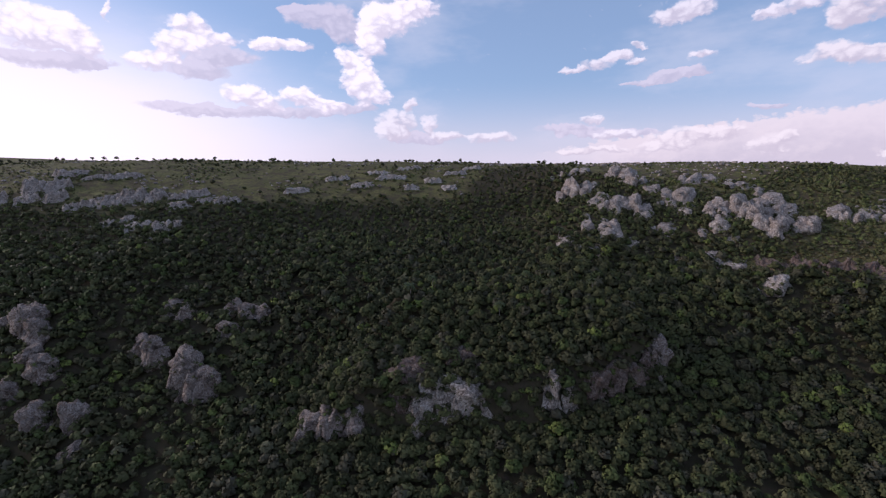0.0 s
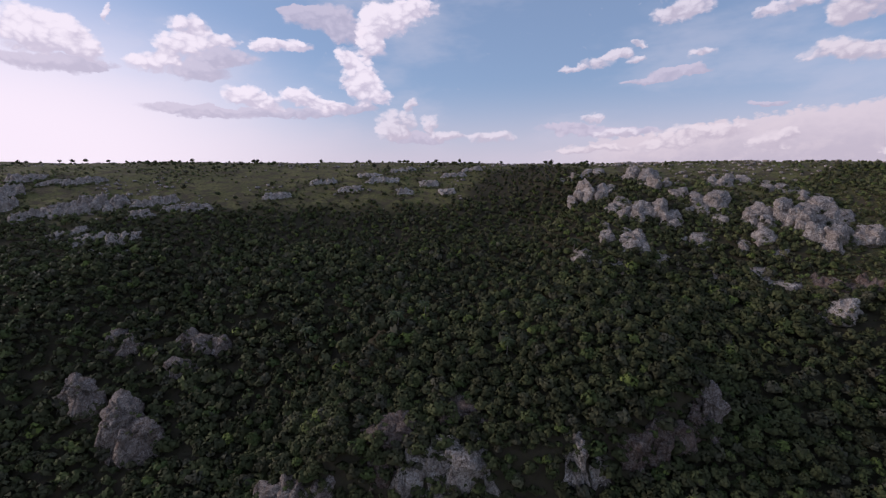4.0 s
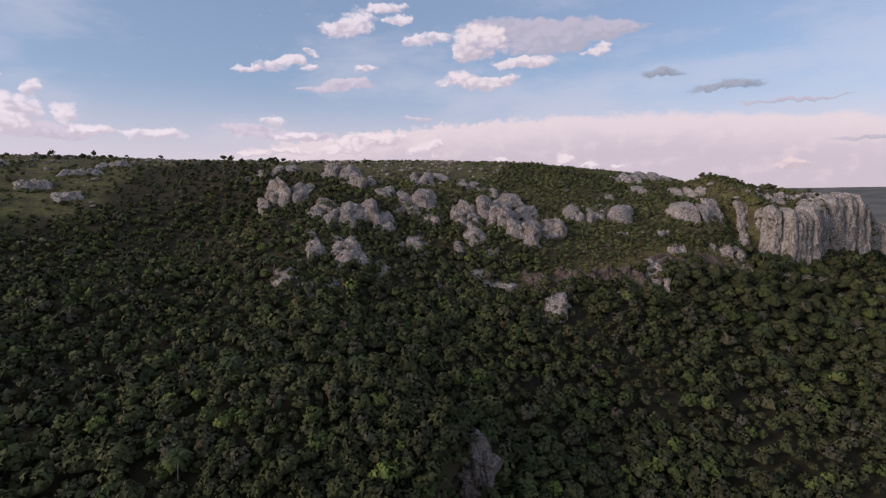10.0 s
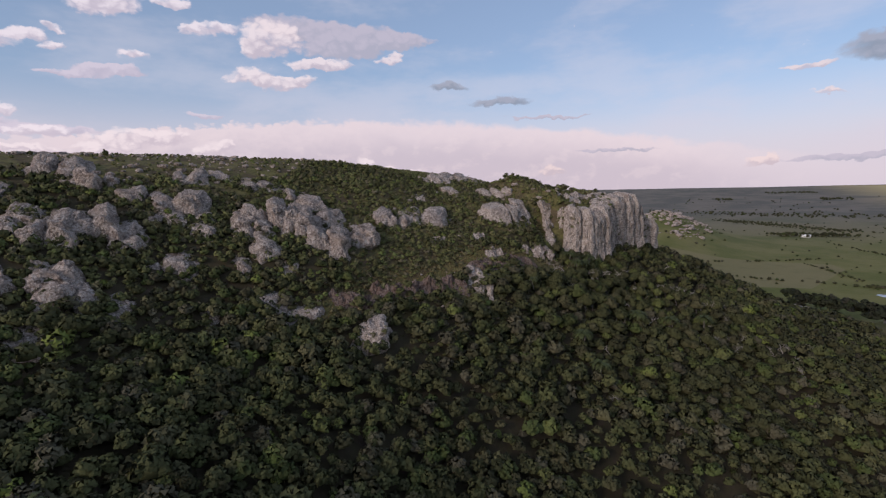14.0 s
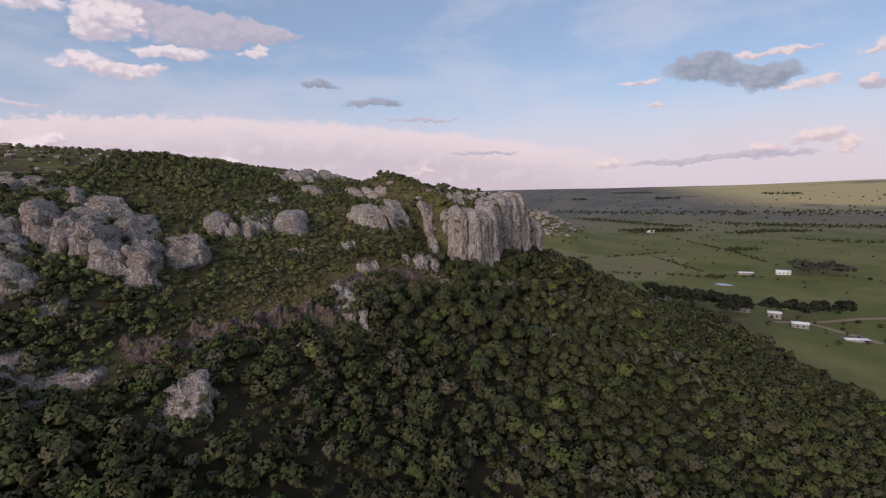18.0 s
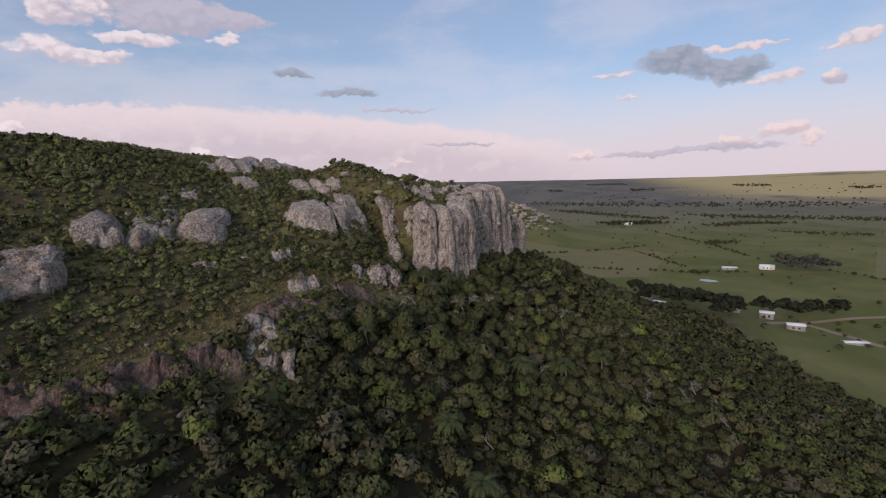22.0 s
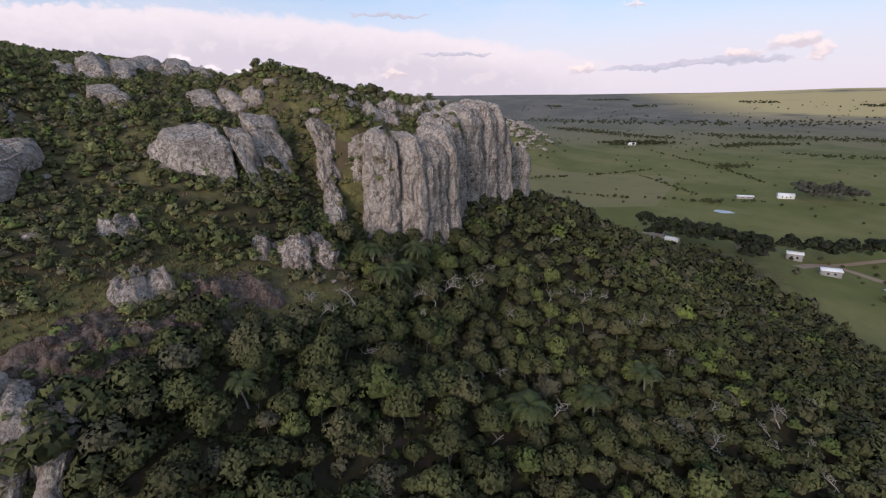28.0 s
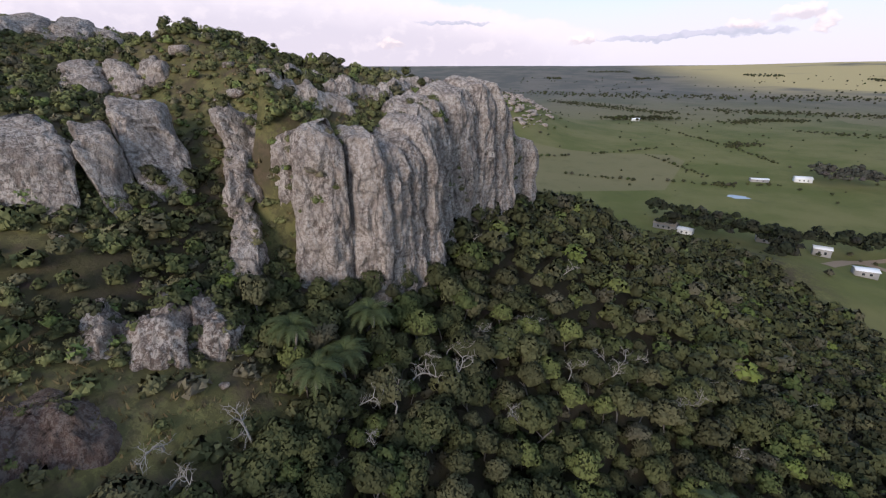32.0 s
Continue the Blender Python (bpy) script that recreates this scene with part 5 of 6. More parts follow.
# ---- scrub and grass ----
def build_scrub():
    rng = np.random.default_rng(21)
    protos = [crown_shape(rng, 56, 0.21, lobes=7, flat=0.8) for _ in range(6)]
    x, y = scatter(-330, 330, 140, 420, 2.8, rng)
    rim = np.interp(x, RIM_X, RIM_Y)
    w = woods(x, y)
    top = smooth(0.44, 0.62, fbm(x / 20, y / 20, 71, 4))
    chance = np.where(y > rim - 5, 0.10 + 0.5 * top, 1.0 * (1 - w) * (0.5 + top))
    hill = smooth(120, 150, x) * (1 - smooth(232, 262, y))
    chance = np.maximum(chance, hill * (0.25 + 0.75 * smooth(0.36, 0.52, fbm(x / 14, y / 14, 73, 4))))
    gap, _, _ = line_gap(x, y, TERRACE)
    chance = chance * (0.2 + 0.8 * smooth(2, 5.5, gap))
    chance = chance * (1 - 0.55 * smooth(140, 150, x) * (1 - smooth(250, 262, y)))
    keep = rng.uniform(0, 1, len(x)) < chance
    x, y = x[keep], y[keep]
    z = ground_z(x, y)
    size = rng.uniform(0.55, 1.65, len(x)) * (1 - 0.35 * (y > rim[keep])) * (0.8 + 0.5 * soft_noise(x / 12, y / 12, 3))
    tone = np.clip(rng.normal(0.45, 0.28, len(x)), 0, 1)
    ob = stand("scrub", protos, np.column_stack([x, y, z]), size, -0.15 * size, rng.uniform(0, 6.28, len(x)), tone, rng.integers(0, 6, len(x)), BUSH_LEAF)
    tagged(ob, "low green shrubs scattered through hillside grass", "shrubs", kind="stuff")
    # close growth over the hillside behind the terrace and on the brow
    fine = [crown_shape(rng, 96, 0.125, lobes=9, flat=0.75) for _ in range(6)]
    x, y = scatter(140, 272, 150, 256, 1.75, rng)
    gap, _, _ = line_gap(x, y, TERRACE)
    cliff, side, _ = line_gap(x, y, CLIFF_LINE)
    brow = (side > 0) & (cliff < 30) & (y < 190)
    chance = np.where(brow, 0.25 + 0.5 * smooth(0.4, 0.6, fbm(x / 9, y / 9, 75, 3)), 0.88) * (0.15 + 0.85 * smooth(2.0, 5.5, gap + 3 * (fbm(x / 6, y / 6, 76, 2) - 0.5)))
    chance = chance * smooth(1.5, 4.5, line_gap(x, y, [(198, 181), (204, 168)])[0]) * smooth(4.0, 6.5, line_gap(x, y, [(192, 161), (200, 152)])[0])
    keep = (rng.uniform(0, 1, len(x)) < chance * (1 - 0.15 * woods(x, y))) & ((y > 165) | (x > 215) | (y > 156 + 0.2 * (200 - x)))
    x, y = x[keep], y[keep]
    n = len(x)
    size = rng.uniform(0.5, 1.45, n) * (0.75 + 0.5 * soft_noise(x / 9, y / 9, 77)) * np.where((cliff[keep] < 12) & (side[keep] > 0), 0.6, 1.0)
    tone = np.clip(rng.normal(0.55, 0.32, n) + 0.4 * (soft_noise(x / 16, y / 16, 78) - 0.5), 0, 1.25)
    ob = stand("hillside_shrubs", fine, np.column_stack([x, y, ground_z(x, y)]), size, 0.0 * size, rng.uniform(0, 6.28, n), tone, rng.integers(0, 6, n), BUSH_LEAF)
    tagged(ob, "close mixed green and olive shrubs covering the stony hillside", "shrubs", kind="stuff")
    x, y = scatter(48, 140, 176, 262, 2.0, rng)
    keep = rng.uniform(0, 1, len(x)) < 0.8 * smooth(0.3, 0.5, fbm(x / 11, y / 11, 79, 3))
    x, y = x[keep], y[keep]
    n = len(x)
    size = rng.uniform(0.6, 1.7, n)
    ob = stand("gully_shrubs", protos, np.column_stack([x, y, ground_z(x, y)]), size, 0.1 * size, rng.uniform(0, 6.28, n), np.clip(rng.normal(0.45, 0.3, n), 0, 1.2), rng.integers(0, 6, n), BUSH_LEAF)
    tagged(ob, "thick green shrubs filling the gaps between the gully rocks", "shrubs", kind="stuff")
    # brown and olive bushes below and beside the terrace
    x, y = scatter(128, 214, 138, 190, 1.2, rng)
    gap, _, _ = line_gap(x, y, TERRACE)
    low = line_gap(x, y, [(192, 161), (200, 152)])[0] - 3.5, line_gap(x, y, [(153, 165), (160, 157)])[0], line_gap(x, y, [(198, 181), (205, 168)])[0]
    chance = 0.9 * (1 - 0.55 * woods(x, y)) * (0.06 + 0.94 * smooth(1.5, 4.0, gap + 2 * (fbm(x / 6, y / 6, 81, 2) - 0.5))) * smooth(1.0, 2.5, np.minimum(np.minimum(low[0], low[1]), low[2]))
    keep = rng.uniform(0, 1, len(x)) < chance
    x, y = x[keep], y[keep]
    n = len(x)
    size = rng.uniform(0.4, 1.2, n)
    ob = stand("terrace_shrubs", fine, np.column_stack([x, y, ground_z(x, y)]), size, 0.0 * size, rng.uniform(0, 6.28, n), rng.uniform(0.0, 0.75, n), rng.integers(0, 6, n), BUSH_LEAF, hue=rng.uniform(0.35, 1.0, n))
    tagged(ob, "brown and olive bushes crowding the edge of the terrace", "shrubs", kind="stuff")
    # shrubs on the steep side of the gully beside the cliff
    x, y = scatter(206, 236, 148, 196, 1.1, rng)
    slope = np.hypot(ground_z(x + 1, y) - ground_z(x - 1, y), ground_z(x, y + 1) - ground_z(x, y - 1)) / 2
    keep = rng.uniform(0, 1, len(x)) < 0.85 * smooth(0.45, 1.0, slope)
    x, y = x[keep], y[keep]
    n = len(x)
    size = rng.uniform(0.5, 1.15, n)
    ob = stand("gully_side_shrubs", fine, np.column_stack([x, y, ground_z(x, y)]), size, 0.0 * size, rng.uniform(0, 6.28, n), rng.uniform(0.1, 0.9, n), rng.integers(0, 6, n), BUSH_LEAF)
    tagged(ob, "shrubs hanging on the steep gully side beside the cliff", "shrubs", kind="stuff")
    # thicker growth round the feet of the rocks
    px, py, sz = [], [], []
    for cx, cy, w, d, h, yaw in SKIRTS:
        n = int(5 + w * 1.7 + d * 0.6)
        u = rng.uniform(-0.75, 0.75, n) * w
        v = np.where(np.abs(u) < 0.5 * w, rng.uniform(-0.28, 0.06, n) * d - 0.6, rng.uniform(-0.2, 0.9, n) * d)
        back = rng.uniform(0, 1, n) < 0.22
        v = np.where(back, rng.uniform(0.85, 1.2, n) * d, v)
        c, sn = math.cos(radians(yaw)), math.sin(radians(yaw))
        px.append(cx + u * c - v * sn), py.append(cy + u * sn + v * c), sz.append(rng.uniform(0.6, 1.5, n) * (0.7 + 0.03 * min(h, 14)))
    px, py, sz = np.concatenate(px), np.concatenate(py), np.concatenate(sz)
    gap, _, _ = line_gap(px, py, TERRACE)
    keep = gap > 5
    px, py, sz = px[keep], py[keep], sz[keep]
    n = len(px)
    ob = stand("rock_foot_shrubs", fine, np.column_stack([px, py, ground_z(px, py)]), sz, 0.1 * sz, rng.uniform(0, 6.28, n), np.clip(rng.normal(0.4, 0.3, n), 0, 1.2), rng.integers(0, 6, n), BUSH_LEAF)
    tagged(ob, "dense green shrubs crowding the feet of the rocks", "shrubs", kind="stuff")
    # shrubs rooted in the cracks of the cliffs
    spots = np.array(LEDGES)
    n = len(spots)
    ob = stand("ledge_shrubs", fine, spots, rng.uniform(0.35, 1.1, n), np.full(n, -0.3), rng.uniform(0, 6.28, n), rng.uniform(0.1, 0.7, n), rng.integers(0, 6, n), BUSH_LEAF)
    tagged(ob, "dark shrubs rooted in the cracks of the cliff", "shrubs", kind="stuff")


build_scrub()


def grass_material():
    m = Mat("grass_blades", 0.9, 0.1)
    c = m.mix(m.island(), (0.095, 0.074, 0.036), (0.25, 0.18, 0.092))
    c = m.mix(m.ramp(m.noise(0.12, 4), 0.4, 0.62), c, (0.15, 0.112, 0.052))
    m.colour(c)
    return m.mat


def build_grass():
    """Tufts of long dry grass on the terrace and the brow."""
    rng = np.random.default_rng(31)
    x, y = scatter(100, 262, 150, 235, 0.8, rng)
    gap, _, _ = line_gap(x, y, TERRACE)
    chance = 0.75 * (1 - smooth(4, 10, gap)) + 0.30 * (1 - woods(x, y))
    keep = (rng.uniform(0, 1, len(x)) < chance) & (x - 0.9 * y > -110)
    x, y = x[keep], y[keep]
    z = ground_z(x, y)
    n, blades = len(x), 5
    a = rng.uniform(0, 6.28, (n, blades))
    tall = rng.uniform(0.3, 0.65, (n, blades))
    c = np.stack([x[:, None] + rng.normal(0, 0.22, (n, blades)), y[:, None] + rng.normal(0, 0.22, (n, blades)), np.repeat(z[:, None], blades, 1) - 0.05], -1)
    side = np.stack([np.cos(a), np.sin(a), 0 * a], -1) * 0.13
    tip = c + np.stack([rng.normal(0, 0.22, (n, blades)), rng.normal(0, 0.22, (n, blades)), tall], -1)
    v = np.stack([c - side, c + side, tip], 2).reshape(-1, 3)
    ob = new("grass_tufts", mesh_from("grass_tufts", v, np.arange(len(v)).reshape(-1, 3), grass_material()))
    tagged(ob, "long dry olive grass tufts over the stony terrace", "grass", kind="stuff")
    print("tufts", n)


build_grass()


# ---- palms and dead trees ----
def palm_material():
    m = Mat("palm_leaves", 0.6, 0.25)
    c = m.mix(m.random(), (0.030, 0.042, 0.014), (0.062, 0.082, 0.026))
    m.colour(m.mix(m.math("MULTIPLY", m.island(), 0.4), c, (0.115, 0.12, 0.045)))
    return m.mat


PALM = palm_material()


def frond_mesh(rng, length):
    """A feathered frond arching out from the crown along +x."""
    n = 26
    s = np.linspace(0, 1, n)
    x, z = length * (s - 0.12 * s ** 2), length * (0.62 * s - 1.15 * s ** 2.1)
    v, t = [], []
    for k in range(1, n):
        for sd in (-1, 1):
            w = length * 0.26 * math.sin(math.pi * min(1, 0.12 + 0.88 * s[k])) + 0.05
            b = len(v)
            v += [(x[k - 1], 0, z[k - 1]), (x[k], 0, z[k]), (x[k] + w * 0.45, sd * w, z[k] - w * rng.uniform(0.2, 0.55))]
            t.append((b, b + 1, b + 2))
    sv, sq = tube(np.column_stack([x, 0 * x, z]), np.linspace(0.05, 0.015, n), 4)
    for q in sq:
        t += [(q[0] + len(v), q[1] + len(v), q[2] + len(v)), (q[0] + len(v), q[2] + len(v), q[3] + len(v))]
    return mesh_from("frond", np.concatenate([np.array(v), sv]), np.array(t), PALM)


def build_palms():
    rng = np.random.default_rng(17)
    fronds = [frond_mesh(rng, 3.5) for _ in range(4)]
    palm = tagged(new("palm"), "feathery green palm standing among the forest trees", "palm", "palms in the forest")
    part("trunk", mesh_from("trunk", *tube(wander(rng, (0, 0, -6.5), (0, 0, 1), 6.6, bend=0.05), np.linspace(0.22, 0.15, 7), 8), BARK, flat=False), palm)
    for k in range(22):
        part("frond", fronds[k % 4], palm, pose(0, 0, 0.1, 0, rng.uniform(-38, 30), k * 137.5))
    spots = PALM_SPOTS
    for k, (x, y) in enumerate(spots):
        z = float(ground_z(np.array([x * 1.0]), np.array([y * 1.0]))[0]) + rng.uniform(4.8, 6.4)
        m = pose(x, y, z, rng.uniform(-5, 5), rng.uniform(-5, 5), rng.uniform(0, 360))
        if k == 0:
            palm.matrix_basis = m
        else:
            copy_thing(palm, m).scale = [0.55 if k == 3 else rng.uniform(0.65, 0.95)] * 3


def dead_wood():
    m = Mat("bleached_wood", 0.9, 0.1)
    m.colour(m.mix(m.noise(3, 4), (0.19, 0.165, 0.14), (0.38, 0.35, 0.31)))
    return m.mat


DEAD = dead_wood()


def build_dead_trees():
    rng = np.random.default_rng(27)
    kinds = []
    for _ in range(4):
        tree = tagged(new("dead_tree"), "bare bleached dead tree with crooked branches", "tree", "bare trees in the forest")
        stem = wander(rng, (0, 0, -1), (0.1, 0.1, 1), 4.5, 7, 0.22)
        part("trunk", mesh_from("trunk", *tube(stem, np.linspace(0.13, 0.05, 8), 6), DEAD, flat=False), tree)
        for k in range(3, 8):
            for _ in range(2):
                a = rng.uniform(0, 6.28)
                limb = wander(rng, stem[k], (math.cos(a), math.sin(a), rng.uniform(0.4, 1.2)), rng.uniform(1.2, 2.4), 6, 0.35)
                bits = [tube(limb, np.linspace(0.055, 0.015, 7), 4)]
                for j in (2, 3, 4, 5):
                    bits.append(tube(wander(rng, limb[j], rng.normal(size=3) + (0, 0, 0.6), rng.uniform(0.5, 1.0), 4, 0.4), np.linspace(0.025, 0.01, 5), 3))
                part("branch", mesh_from("branch", *join(bits), DEAD, flat=False), tree)
        kinds.append(tree)
    for k, (x, y) in enumerate(DEAD_SPOTS):
        z = float(ground_z(np.array([x * 1.0]), np.array([y * 1.0]))[0]) + rng.uniform(2.2, 3.4)
        m = pose(x, y, z, 0, 0, rng.uniform(0, 360))
        if k < 4:
            kinds[k].matrix_basis = m
        else:
            copy_thing(kinds[k % 4], m).scale = [rng.uniform(0.5, 0.85)] * 3


PALM_SPOTS = [(196, 125), (204, 116), (214, 107), (176, 153), (207, 151), (204, 147), (168, 135), (19, 156), (-4, 179), (-12, 172), (49, 156), (-41, 179), (215, 146), (208, 146), (52, 215), (160, 128), (30, 170)]
DEAD_SPOTS = [(215, 137), (207, 141), (212, 141), (197, 149), (206, 144), (229, 118), (229, 109), (217, 130), (246, 100), (220, 91), (216, 106), (204, 142), (207, 96), (210, 83),
              (192, 144), (213, 82), (208, 98), (181, 102), (209, 79), (153, 122), (221, 134), (226, 102), (191, 152), (193, 154), (180, 118), (172, 128)]
DEAD_SPOTS += [(198 + 9.1 * (k * 0.618 % 1) * 6, 78 + 66 * (k * 0.7549 % 1)) for k in range(44)]
build_palms()
build_dead_trees()

# ---- the plain: hedges, groves, sheds and houses ----
TREE_RNG = np.random.default_rng(41)
FAR_CROWNS = [crown_shape(TREE_RNG, 70, 0.24, lobes=6, flat=0.85) for _ in range(6)]


def grove(name, label, spots, low, high, material=None, lift=0.5, kind="stuff", tone_mean=0.4, squash=1.0):
    rng = np.random.default_rng(len(spots) + 3)
    z = ground_z(spots[:, 0], spots[:, 1])
    size = rng.uniform(low, high, len(spots)) * 0.85
    tone = np.clip(rng.normal(tone_mean * 0.7, 0.2, len(spots)), 0, 1)
    ob = stand(name, FAR_CROWNS, np.column_stack([spots, z]), size, size * lift, rng.uniform(0, 6.28, len(spots)), tone, rng.integers(0, 6, len(spots)), material or LEAF)
    return tagged(ob, label, "trees", kind=kind)


def along_line(line, step, jitter, rng, holes=0.15):
    out = []
    for (ax, ay), (bx, by) in zip(line, line[1:]):
        n = math.dist((ax, ay), (bx, by))
        for k in np.arange(0, n, step):
            if soft_noise(np.array([(ax + k) / 40]), np.array([(ay + k) / 40]), 77)[0] > holes:
                out.append((ax + (bx - ax) * k / n + rng.normal() * jitter, ay + (by - ay) * k / n + rng.normal() * jitter))
    return np.array(out)


def box_mesh(name, x0, x1, y0, y1, z0, z1, material):
    v = [(x, y, z) for z in (z0, z1) for y in (y0, y1) for x in (x0, x1)]
    q = [(0, 2, 3, 1), (4, 5, 7, 6), (0, 1, 5, 4), (2, 6, 7, 3), (0, 4, 6, 2), (1, 3, 7, 5)]
    return mesh_from(name, v, q, material)


def roof_mesh(w, d, z, rise, over, material):
    """A gabled roof with thickness: ridge along x."""
    a, b = w / 2 + over, d / 2 + over
    v = []
    for dz in (0.0, 0.14):
        v += [(-a, -b, z + dz), (a, -b, z + dz), (a, 0, z + rise + dz), (-a, 0, z + rise + dz), (-a, b, z + dz), (a, b, z + dz)]
    q = [(6, 7, 8, 9), (9, 8, 11, 10), (1, 0, 3, 2), (2, 3, 4, 5), (0, 1, 7, 6), (5, 4, 10, 11), (0, 6, 9, 3), (3, 9, 10, 4), (7, 1, 2, 8), (8, 2, 5, 11)]
    return mesh_from("roof", v, q, material)


def plain_mat(name, base, rough, metal=0.0, grime=0.25, scale=0.6):
    m = Mat(name, rough, 0.4)
    m.bsdf.inputs["Metallic"].default_value = metal
    c = m.mix(m.math("MULTIPLY", m.noise(scale, 5, 0.65), grime * 2), base, tuple(v * 0.5 for v in base))
    m.colour(c).bump(m.noise(4.0, 3), 0.2, 0.03)
    return m.mat


WHITE_ROOF = plain_mat("white_sheet_roof", (0.80, 0.80, 0.80), 0.5, grime=0.06)
GREY_WALL = plain_mat("grey_plaster", (0.33, 0.31, 0.29), 0.9)
WHITE_WALL = plain_mat("white_plaster", (0.74, 0.73, 0.70), 0.9, grime=0.12)
TILE_ROOF = plain_mat("pale_brown_roof", (0.36, 0.29, 0.22), 0.85)
DARK_GLASS = plain_mat("dark_window", (0.03, 0.035, 0.04), 0.15, grime=0.1)
TRACK = plain_mat("earth_track", (0.34, 0.24, 0.16), 0.95, scale=0.2)
WATER = plain_mat("pond_water", (0.30, 0.33, 0.36), 0.12, grime=0.1)
POST = plain_mat("grey_wood", (0.2, 0.18, 0.16), 0.9)


def building(name, x, y, w, d, h, yaw, wall, roof, label, rise=1.0, windows=2, sink=0.3):
    z = float(ground_z(np.array([x * 1.0]), np.array([y * 1.0]))[0])
    thing = tagged(new(name), label, "shed" if name == "farm_shed" else "house")
    thing.matrix_basis = pose(x, y, z, 0, 0, yaw)
    body = part("wall", box_mesh("wall", -w / 2, w / 2, -d / 2, d / 2, -sink - 1.0, h, wall), thing)
    part("roof", roof_mesh(w, d, h + 0.02, rise, 0.4, roof), thing)
    # gable ends
    for sx in (-1, 1):
        xx = sx * (w / 2 - 0.05)
        me = mesh_from("gable", [(xx, -d / 2, h), (xx, d / 2, h), (xx, 0, h + rise * 0.96), (xx - sx * 0.1, -d / 2, h), (xx - sx * 0.1, d / 2, h), (xx - sx * 0.1, 0, h + rise * 0.96)], [(0, 1, 2), (5, 4, 3)], wall)
        part("gable", me, thing)
    for k in range(windows):
        cx = -w / 2 + w * (k + 1) / (windows + 1)
        for sy in (-1, 1):
            yy = sy * (d / 2 + 0.02)
            part("window", box_mesh("window", cx - 0.55, cx + 0.55, yy - 0.05, yy + 0.05, h * 0.38, h * 0.72, DARK_GLASS), thing)
    part("door", box_mesh("door", -w / 2 - 0.06, -w / 2 + 0.04, -0.6, 0.6, 0.0, 2.05, POST), thing)
    return thing


def build_plain():
    rng = np.random.default_rng(4)
    # hedgerows between the pastures
    hedges = [
        [(681, 161), (740, 90), (806, 7)], [(1029, -26), (930, -52), (838, -80), (703, -97)], [(755, 28), (700, 8), (648, -10)],
        [(623, 30), (618, 5), (616, -17)], [(622, -23), (626, -62)], [(629, 118), (617, 55)], [(640, -140), (602, -162), (560, -230)], [(1125, 7), (1149, -74)],
    ]
    for line in hedges:
        spots = along_line(line, 5.5, 1.6, rng, 0.28)
        tagged(grove("hedge", "dark green hedgerow of bushes between pastures", spots, 1.3, 3.0, lift=0.0), category="hedge")
    # river woods and far thickets
    for line, wide, step, low, high in [
        ([(1557, 138), (1400, 20), (1254, -94)], 20, 6, 2.5, 5), ([(1368, -184), (1300, -330), (1248, -458), (1240, -640)], 28, 6, 2.5, 5),
        ([(1100, -150), (1150, -220), (1170, -300)], 14, 6, 3, 5), ([(1001, -232), (977, -271), (960, -330)], 12, 7, 2, 3.5),
        ([(1900, 250), (1800, -50), (1750, -350), (1760, -700)], 60, 16, 4, 8), ([(838, -80), (860, -110)], 9, 3, 2, 4), ([(620, -10), (615, -20)], 4, 3, 2, 3),
    ]:
        spots = along_line(line, step / 6, wide, rng, 0.12)
        grove("thicket", "dark riverside thicket on the plain", spots, low * 0.7, high * 0.7, lift=0.2, tone_mean=0.25)
    for x, y, rx, ry, n in [(1125, 10, 14, 16, 46), (1140, -45, 10, 30, 40)]:
        spots = np.column_stack([rng.normal(x, rx, n), rng.normal(y, ry, n)])
        grove("copse", "dark copse of broad trees by a distant farm", spots, 3, 6, lift=0.5, tone_mean=0.1)
    # plantations near the skyline
    for x, y, rx, ry, n in [(2839, 171, 60, 40, 30), (2809, -271, 70, 55, 40), (3019, -842, 80, 70, 50), (2600, -1150, 60, 60, 34), (3500, -150, 90, 120, 60)]:
        spots = np.column_stack([rng.uniform(x - rx, x + rx, n), rng.uniform(y - ry, y + ry, n)])
        grove("plantation", "far dark block of planted trees on the plain", spots, 5, 8, lift=0.3, tone_mean=0.3)
    # the bare grey eucalyptus stand by the white house
    spots = np.column_stack([rng.uniform(618, 668, 110), rng.uniform(-136, -92, 110)])
    grove("eucalyptus_stand", "grey-green stand of tall thin trees beside a white house", spots, 2.6, 4.2, material=EUCALYPT, lift=3.0, tone_mean=0.5)
    # dark pines round the farmyard at the hill's foot
    for a, b, n in [((508, 62), (470, 26), 70), ((478, 26), (436, 10), 70), ((452, 6), (424, 12), 34), ((455, -14), (462, -66), 80), ((408, 24), (392, 26), 16), ((474, 66), (452, 34), 34)]:
        k = rng.uniform(0, 1, n)
        spots = np.column_stack([a[0] + (b[0] - a[0]) * k + rng.normal(0, 4, n), a[1] + (b[1] - a[1]) * k + rng.normal(0, 4, n)])
        grove("pine_belt", "dark tall pine belt sheltering the farmyard", spots, 2.6, 4.6, material=PINE_LEAF, lift=2.6, tone_mean=0.4)
    # lone bushes on the pasture
    x, y = scatter(470, 1250, -420, 260, 24, rng)
    spots = np.column_stack([x, y])[rng.uniform(0, 1, len(x)) < 0.16 + 0.25 * (soft_noise(x / 90, y / 90, 15) > 0.62)]
    grove("pasture_bushes", "scattered small bushes over the pasture", spots, 0.8, 2.6, lift=0.1)
    x, y = rng.uniform(1250, 3000, 700), rng.uniform(-1700, 420, 700)
    spots = np.column_stack([x, y])[rng.uniform(0, 1, len(x)) < 0.75 * smooth(0.42, 0.62, fbm(x / 260, y / 120, 19, 3))]
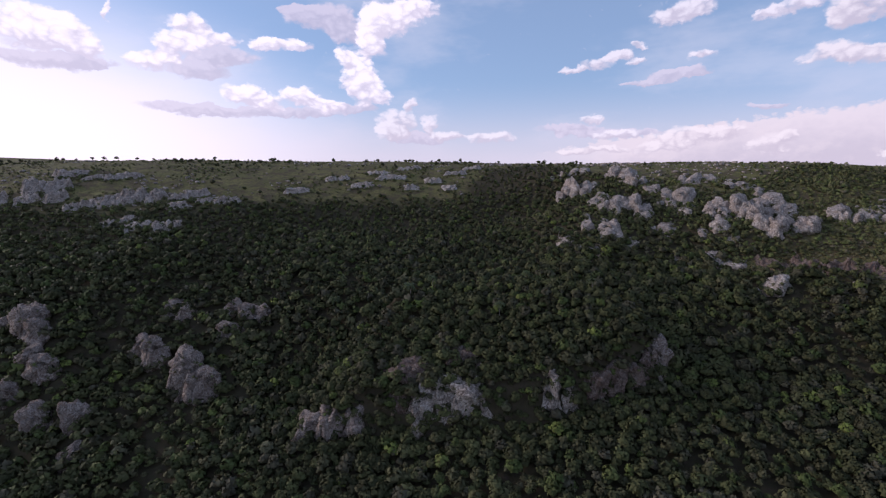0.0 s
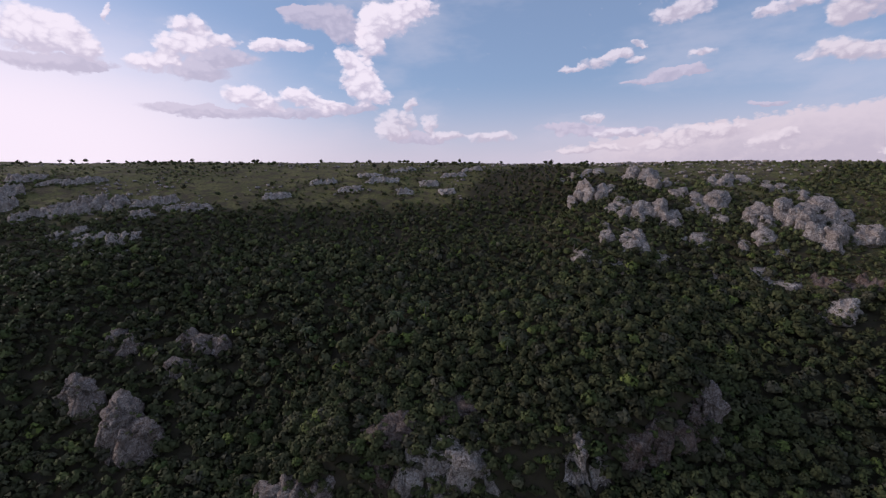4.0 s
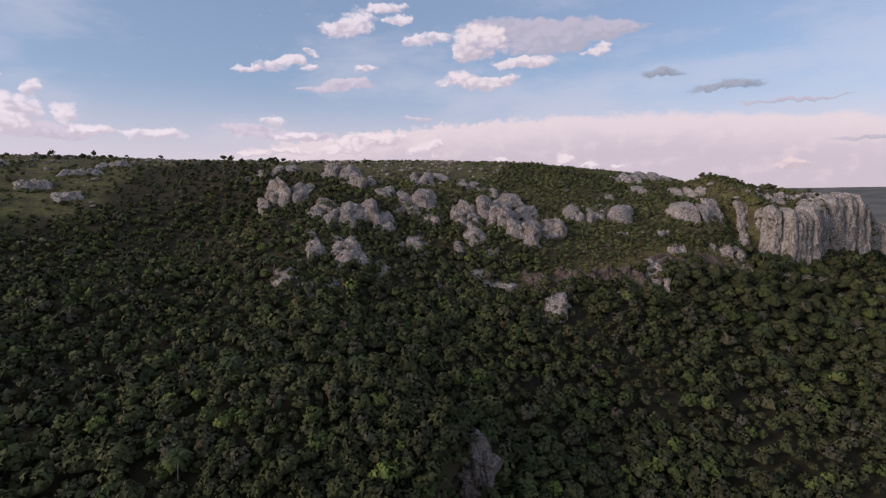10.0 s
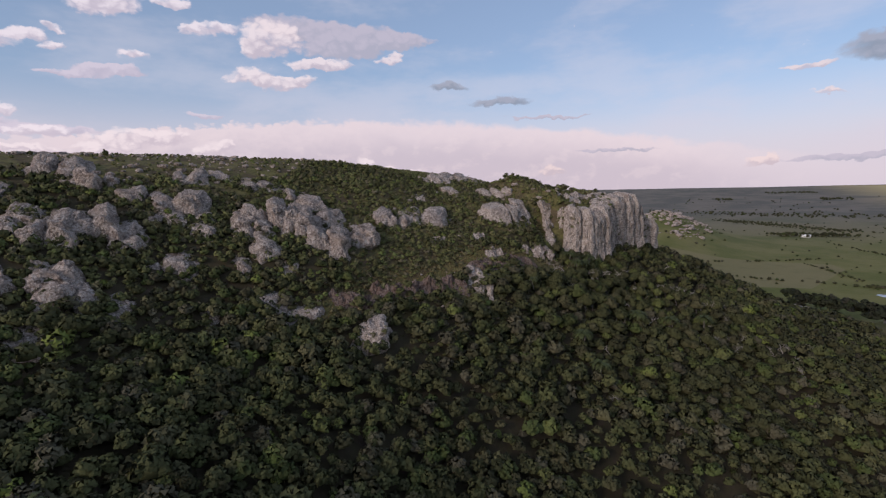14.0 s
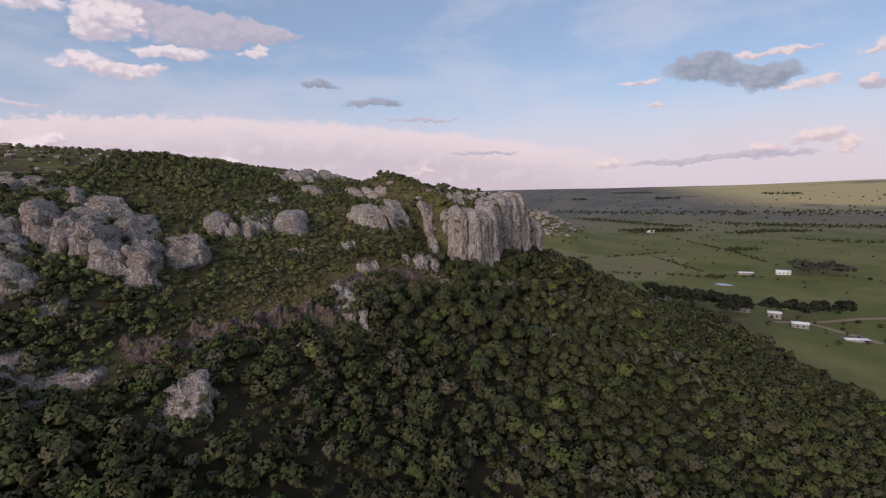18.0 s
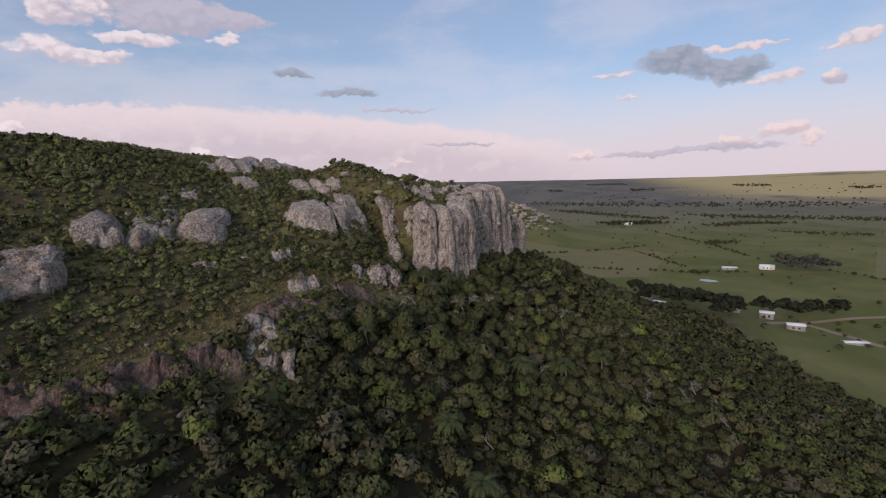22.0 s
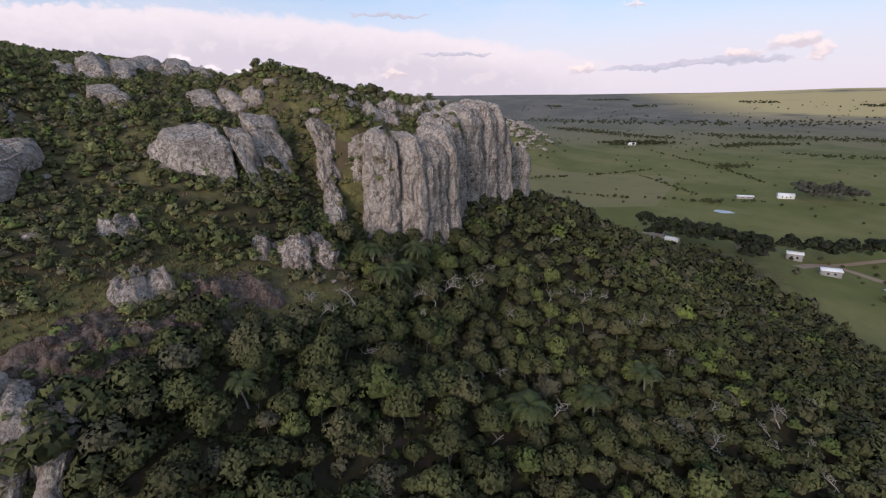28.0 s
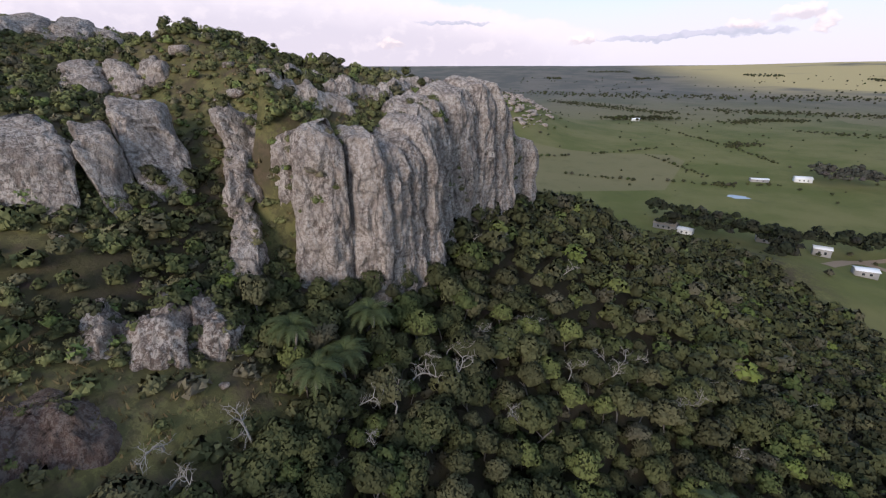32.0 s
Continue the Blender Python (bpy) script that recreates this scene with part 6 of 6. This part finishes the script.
    grove("moor_bushes", "scattered distant bushes over the moor", spots, 2, 6, lift=0.1, tone_mean=0.2)
    x, y = scatter(380, 470, -90, 30, 7, rng)
    spots = np.column_stack([x, y])[rng.uniform(0, 1, len(x)) < 0.16]
    spots = spots[np.hypot(spots[:, 0] - 424, spots[:, 1] + 12) > 20]
    grove("yard_bushes", "green bushes dotted over the grass below the farmyard", spots, 1.0, 2.8, lift=0.1)
    # rocky knoll
    x, y = scatter(800, 1180, 90, 330, 8, rng)
    g = plain_z(x, y)
    keep = rng.uniform(0, 1, len(x)) < 0.75 * smooth(-86, -66, g) * smooth(0.42, 0.6, fbm(x / 40, y / 40, 5, 3) + 0.12)
    rock_scatter("knoll_rocks", "pale rocks crowding a low knoll beyond the cliff", np.column_stack([x, y])[keep], 3.0, 13.0, 14)
    x, y = scatter(780, 1200, 80, 340, 14, rng)
    keep = rng.uniform(0, 1, len(x)) < 0.3 * smooth(-95, -70, plain_z(x, y))
    grove("knoll_bushes", "small bushes among the rocks of the knoll", np.column_stack([x, y])[keep], 1.5, 3.5, lift=0.1)


EUCALYPT = foliage_material("grey_leaves", (0.05, 0.05, 0.042), (0.10, 0.098, 0.075), (0.11, 0.095, 0.075))
build_plain()


def build_farm():
    building("farm_shed", 420, -20, 9.0, 6.0, 3.2, 80, GREY_WALL, WHITE_ROOF, "grey farm shed with a white metal roof", rise=0.8)
    building("farm_shed", 452, -16, 8.0, 6.0, 4.4, 72, GREY_WALL, WHITE_ROOF, "tall grey shed with a white metal roof", rise=0.9)
    building("farm_shed", 405, -44, 12.0, 4.0, 1.6, 95, GREY_WALL, WHITE_ROOF, "low long shed with a flat white roof", rise=0.3, windows=0)
    building("farmhouse", 646, -84, 13.0, 7.0, 3.2, 85, WHITE_WALL, WHITE_ROOF, "white farmhouse beside a tall grey stand of trees", rise=1.6, windows=3)
    building("farm_shed", 640, -48, 14.0, 6.0, 2.4, 90, GREY_WALL, WHITE_ROOF, "long pale shed out on the pasture", rise=0.5)
    building("farmhouse", 486, 56, 13.0, 8.0, 3.2, 60, GREY_WALL, TILE_ROOF, "house with a pale brown roof among dark pines", rise=1.8, windows=3)
    building("farmhouse", 474, 47, 8.0, 6.0, 3.0, 60, WHITE_WALL, WHITE_ROOF, "small white house among dark pines", rise=1.0)
    building("farmhouse", 470, 2, 15.0, 9.0, 3.4, 75, GREY_WALL, TILE_ROOF, "house with a pale brown roof among dark pines", rise=2.0, windows=3)
    building("farmhouse", 1118, -6, 14.0, 8.0, 3.2, 80, WHITE_WALL, WHITE_ROOF, "small distant white house beside a copse", rise=1.6)
    # pond and tracks lie on the grass
    a = np.linspace(0, 2 * np.pi, 40, endpoint=False)
    r = 1 + 0.22 * np.sin(a * 2 + 1) + 0.12 * np.sin(a * 5)
    px, py = 578 + 5.0 * r * np.cos(a), -13 + 8.5 * r * np.sin(a)
    z = float(ground_z(px, py).max()) + 0.05
    pts = [(578, -13, z)] + [(x, y, z) for x, y in zip(px, py)]
    pond = new("pond", mesh_from("pond", pts, [(0, 1 + k, 1 + (k + 1) % 40) for k in range(40)], WATER))
    tagged(pond, "small pale pond lying in the pasture", "pond", kind="structure")
    for line, wide in [([(447, -30), (458, -55), (466, -75), (474, -110), (470, -170), (480, -260)], 2.2), ([(428, -8), (438, -18), (445, -26), (447, -34), (430, -44), (405, -58)], 3.2)]:
        n = 90
        cum = np.concatenate([[0], np.cumsum([math.dist(p, q) for p, q in zip(line, line[1:])])])
        s = np.linspace(0, cum[-1], n)
        x, y = np.interp(s, cum, [p[0] for p in line]), np.interp(s, cum, [p[1] for p in line])
        tx, ty = np.gradient(x), np.gradient(y)
        m = np.hypot(tx, ty)
        v, rows = [], 5
        for k in np.linspace(-1, 1, rows):
            qx, qy = x - ty / m * k * wide, y + tx / m * k * wide
            v.append(np.column_stack([qx, qy, ground_z(qx, qy) + 0.12]))
        i = (np.arange(rows - 1)[:, None] * n + np.arange(n - 1)[None, :]).ravel()
        ob = new("track", mesh_from("track", np.concatenate(v), np.column_stack([i, i + 1, i + n + 1, i + n]), TRACK, flat=False))
        tagged(ob, "bare earth farm track across the grass", "track", kind="structure")


build_farm()
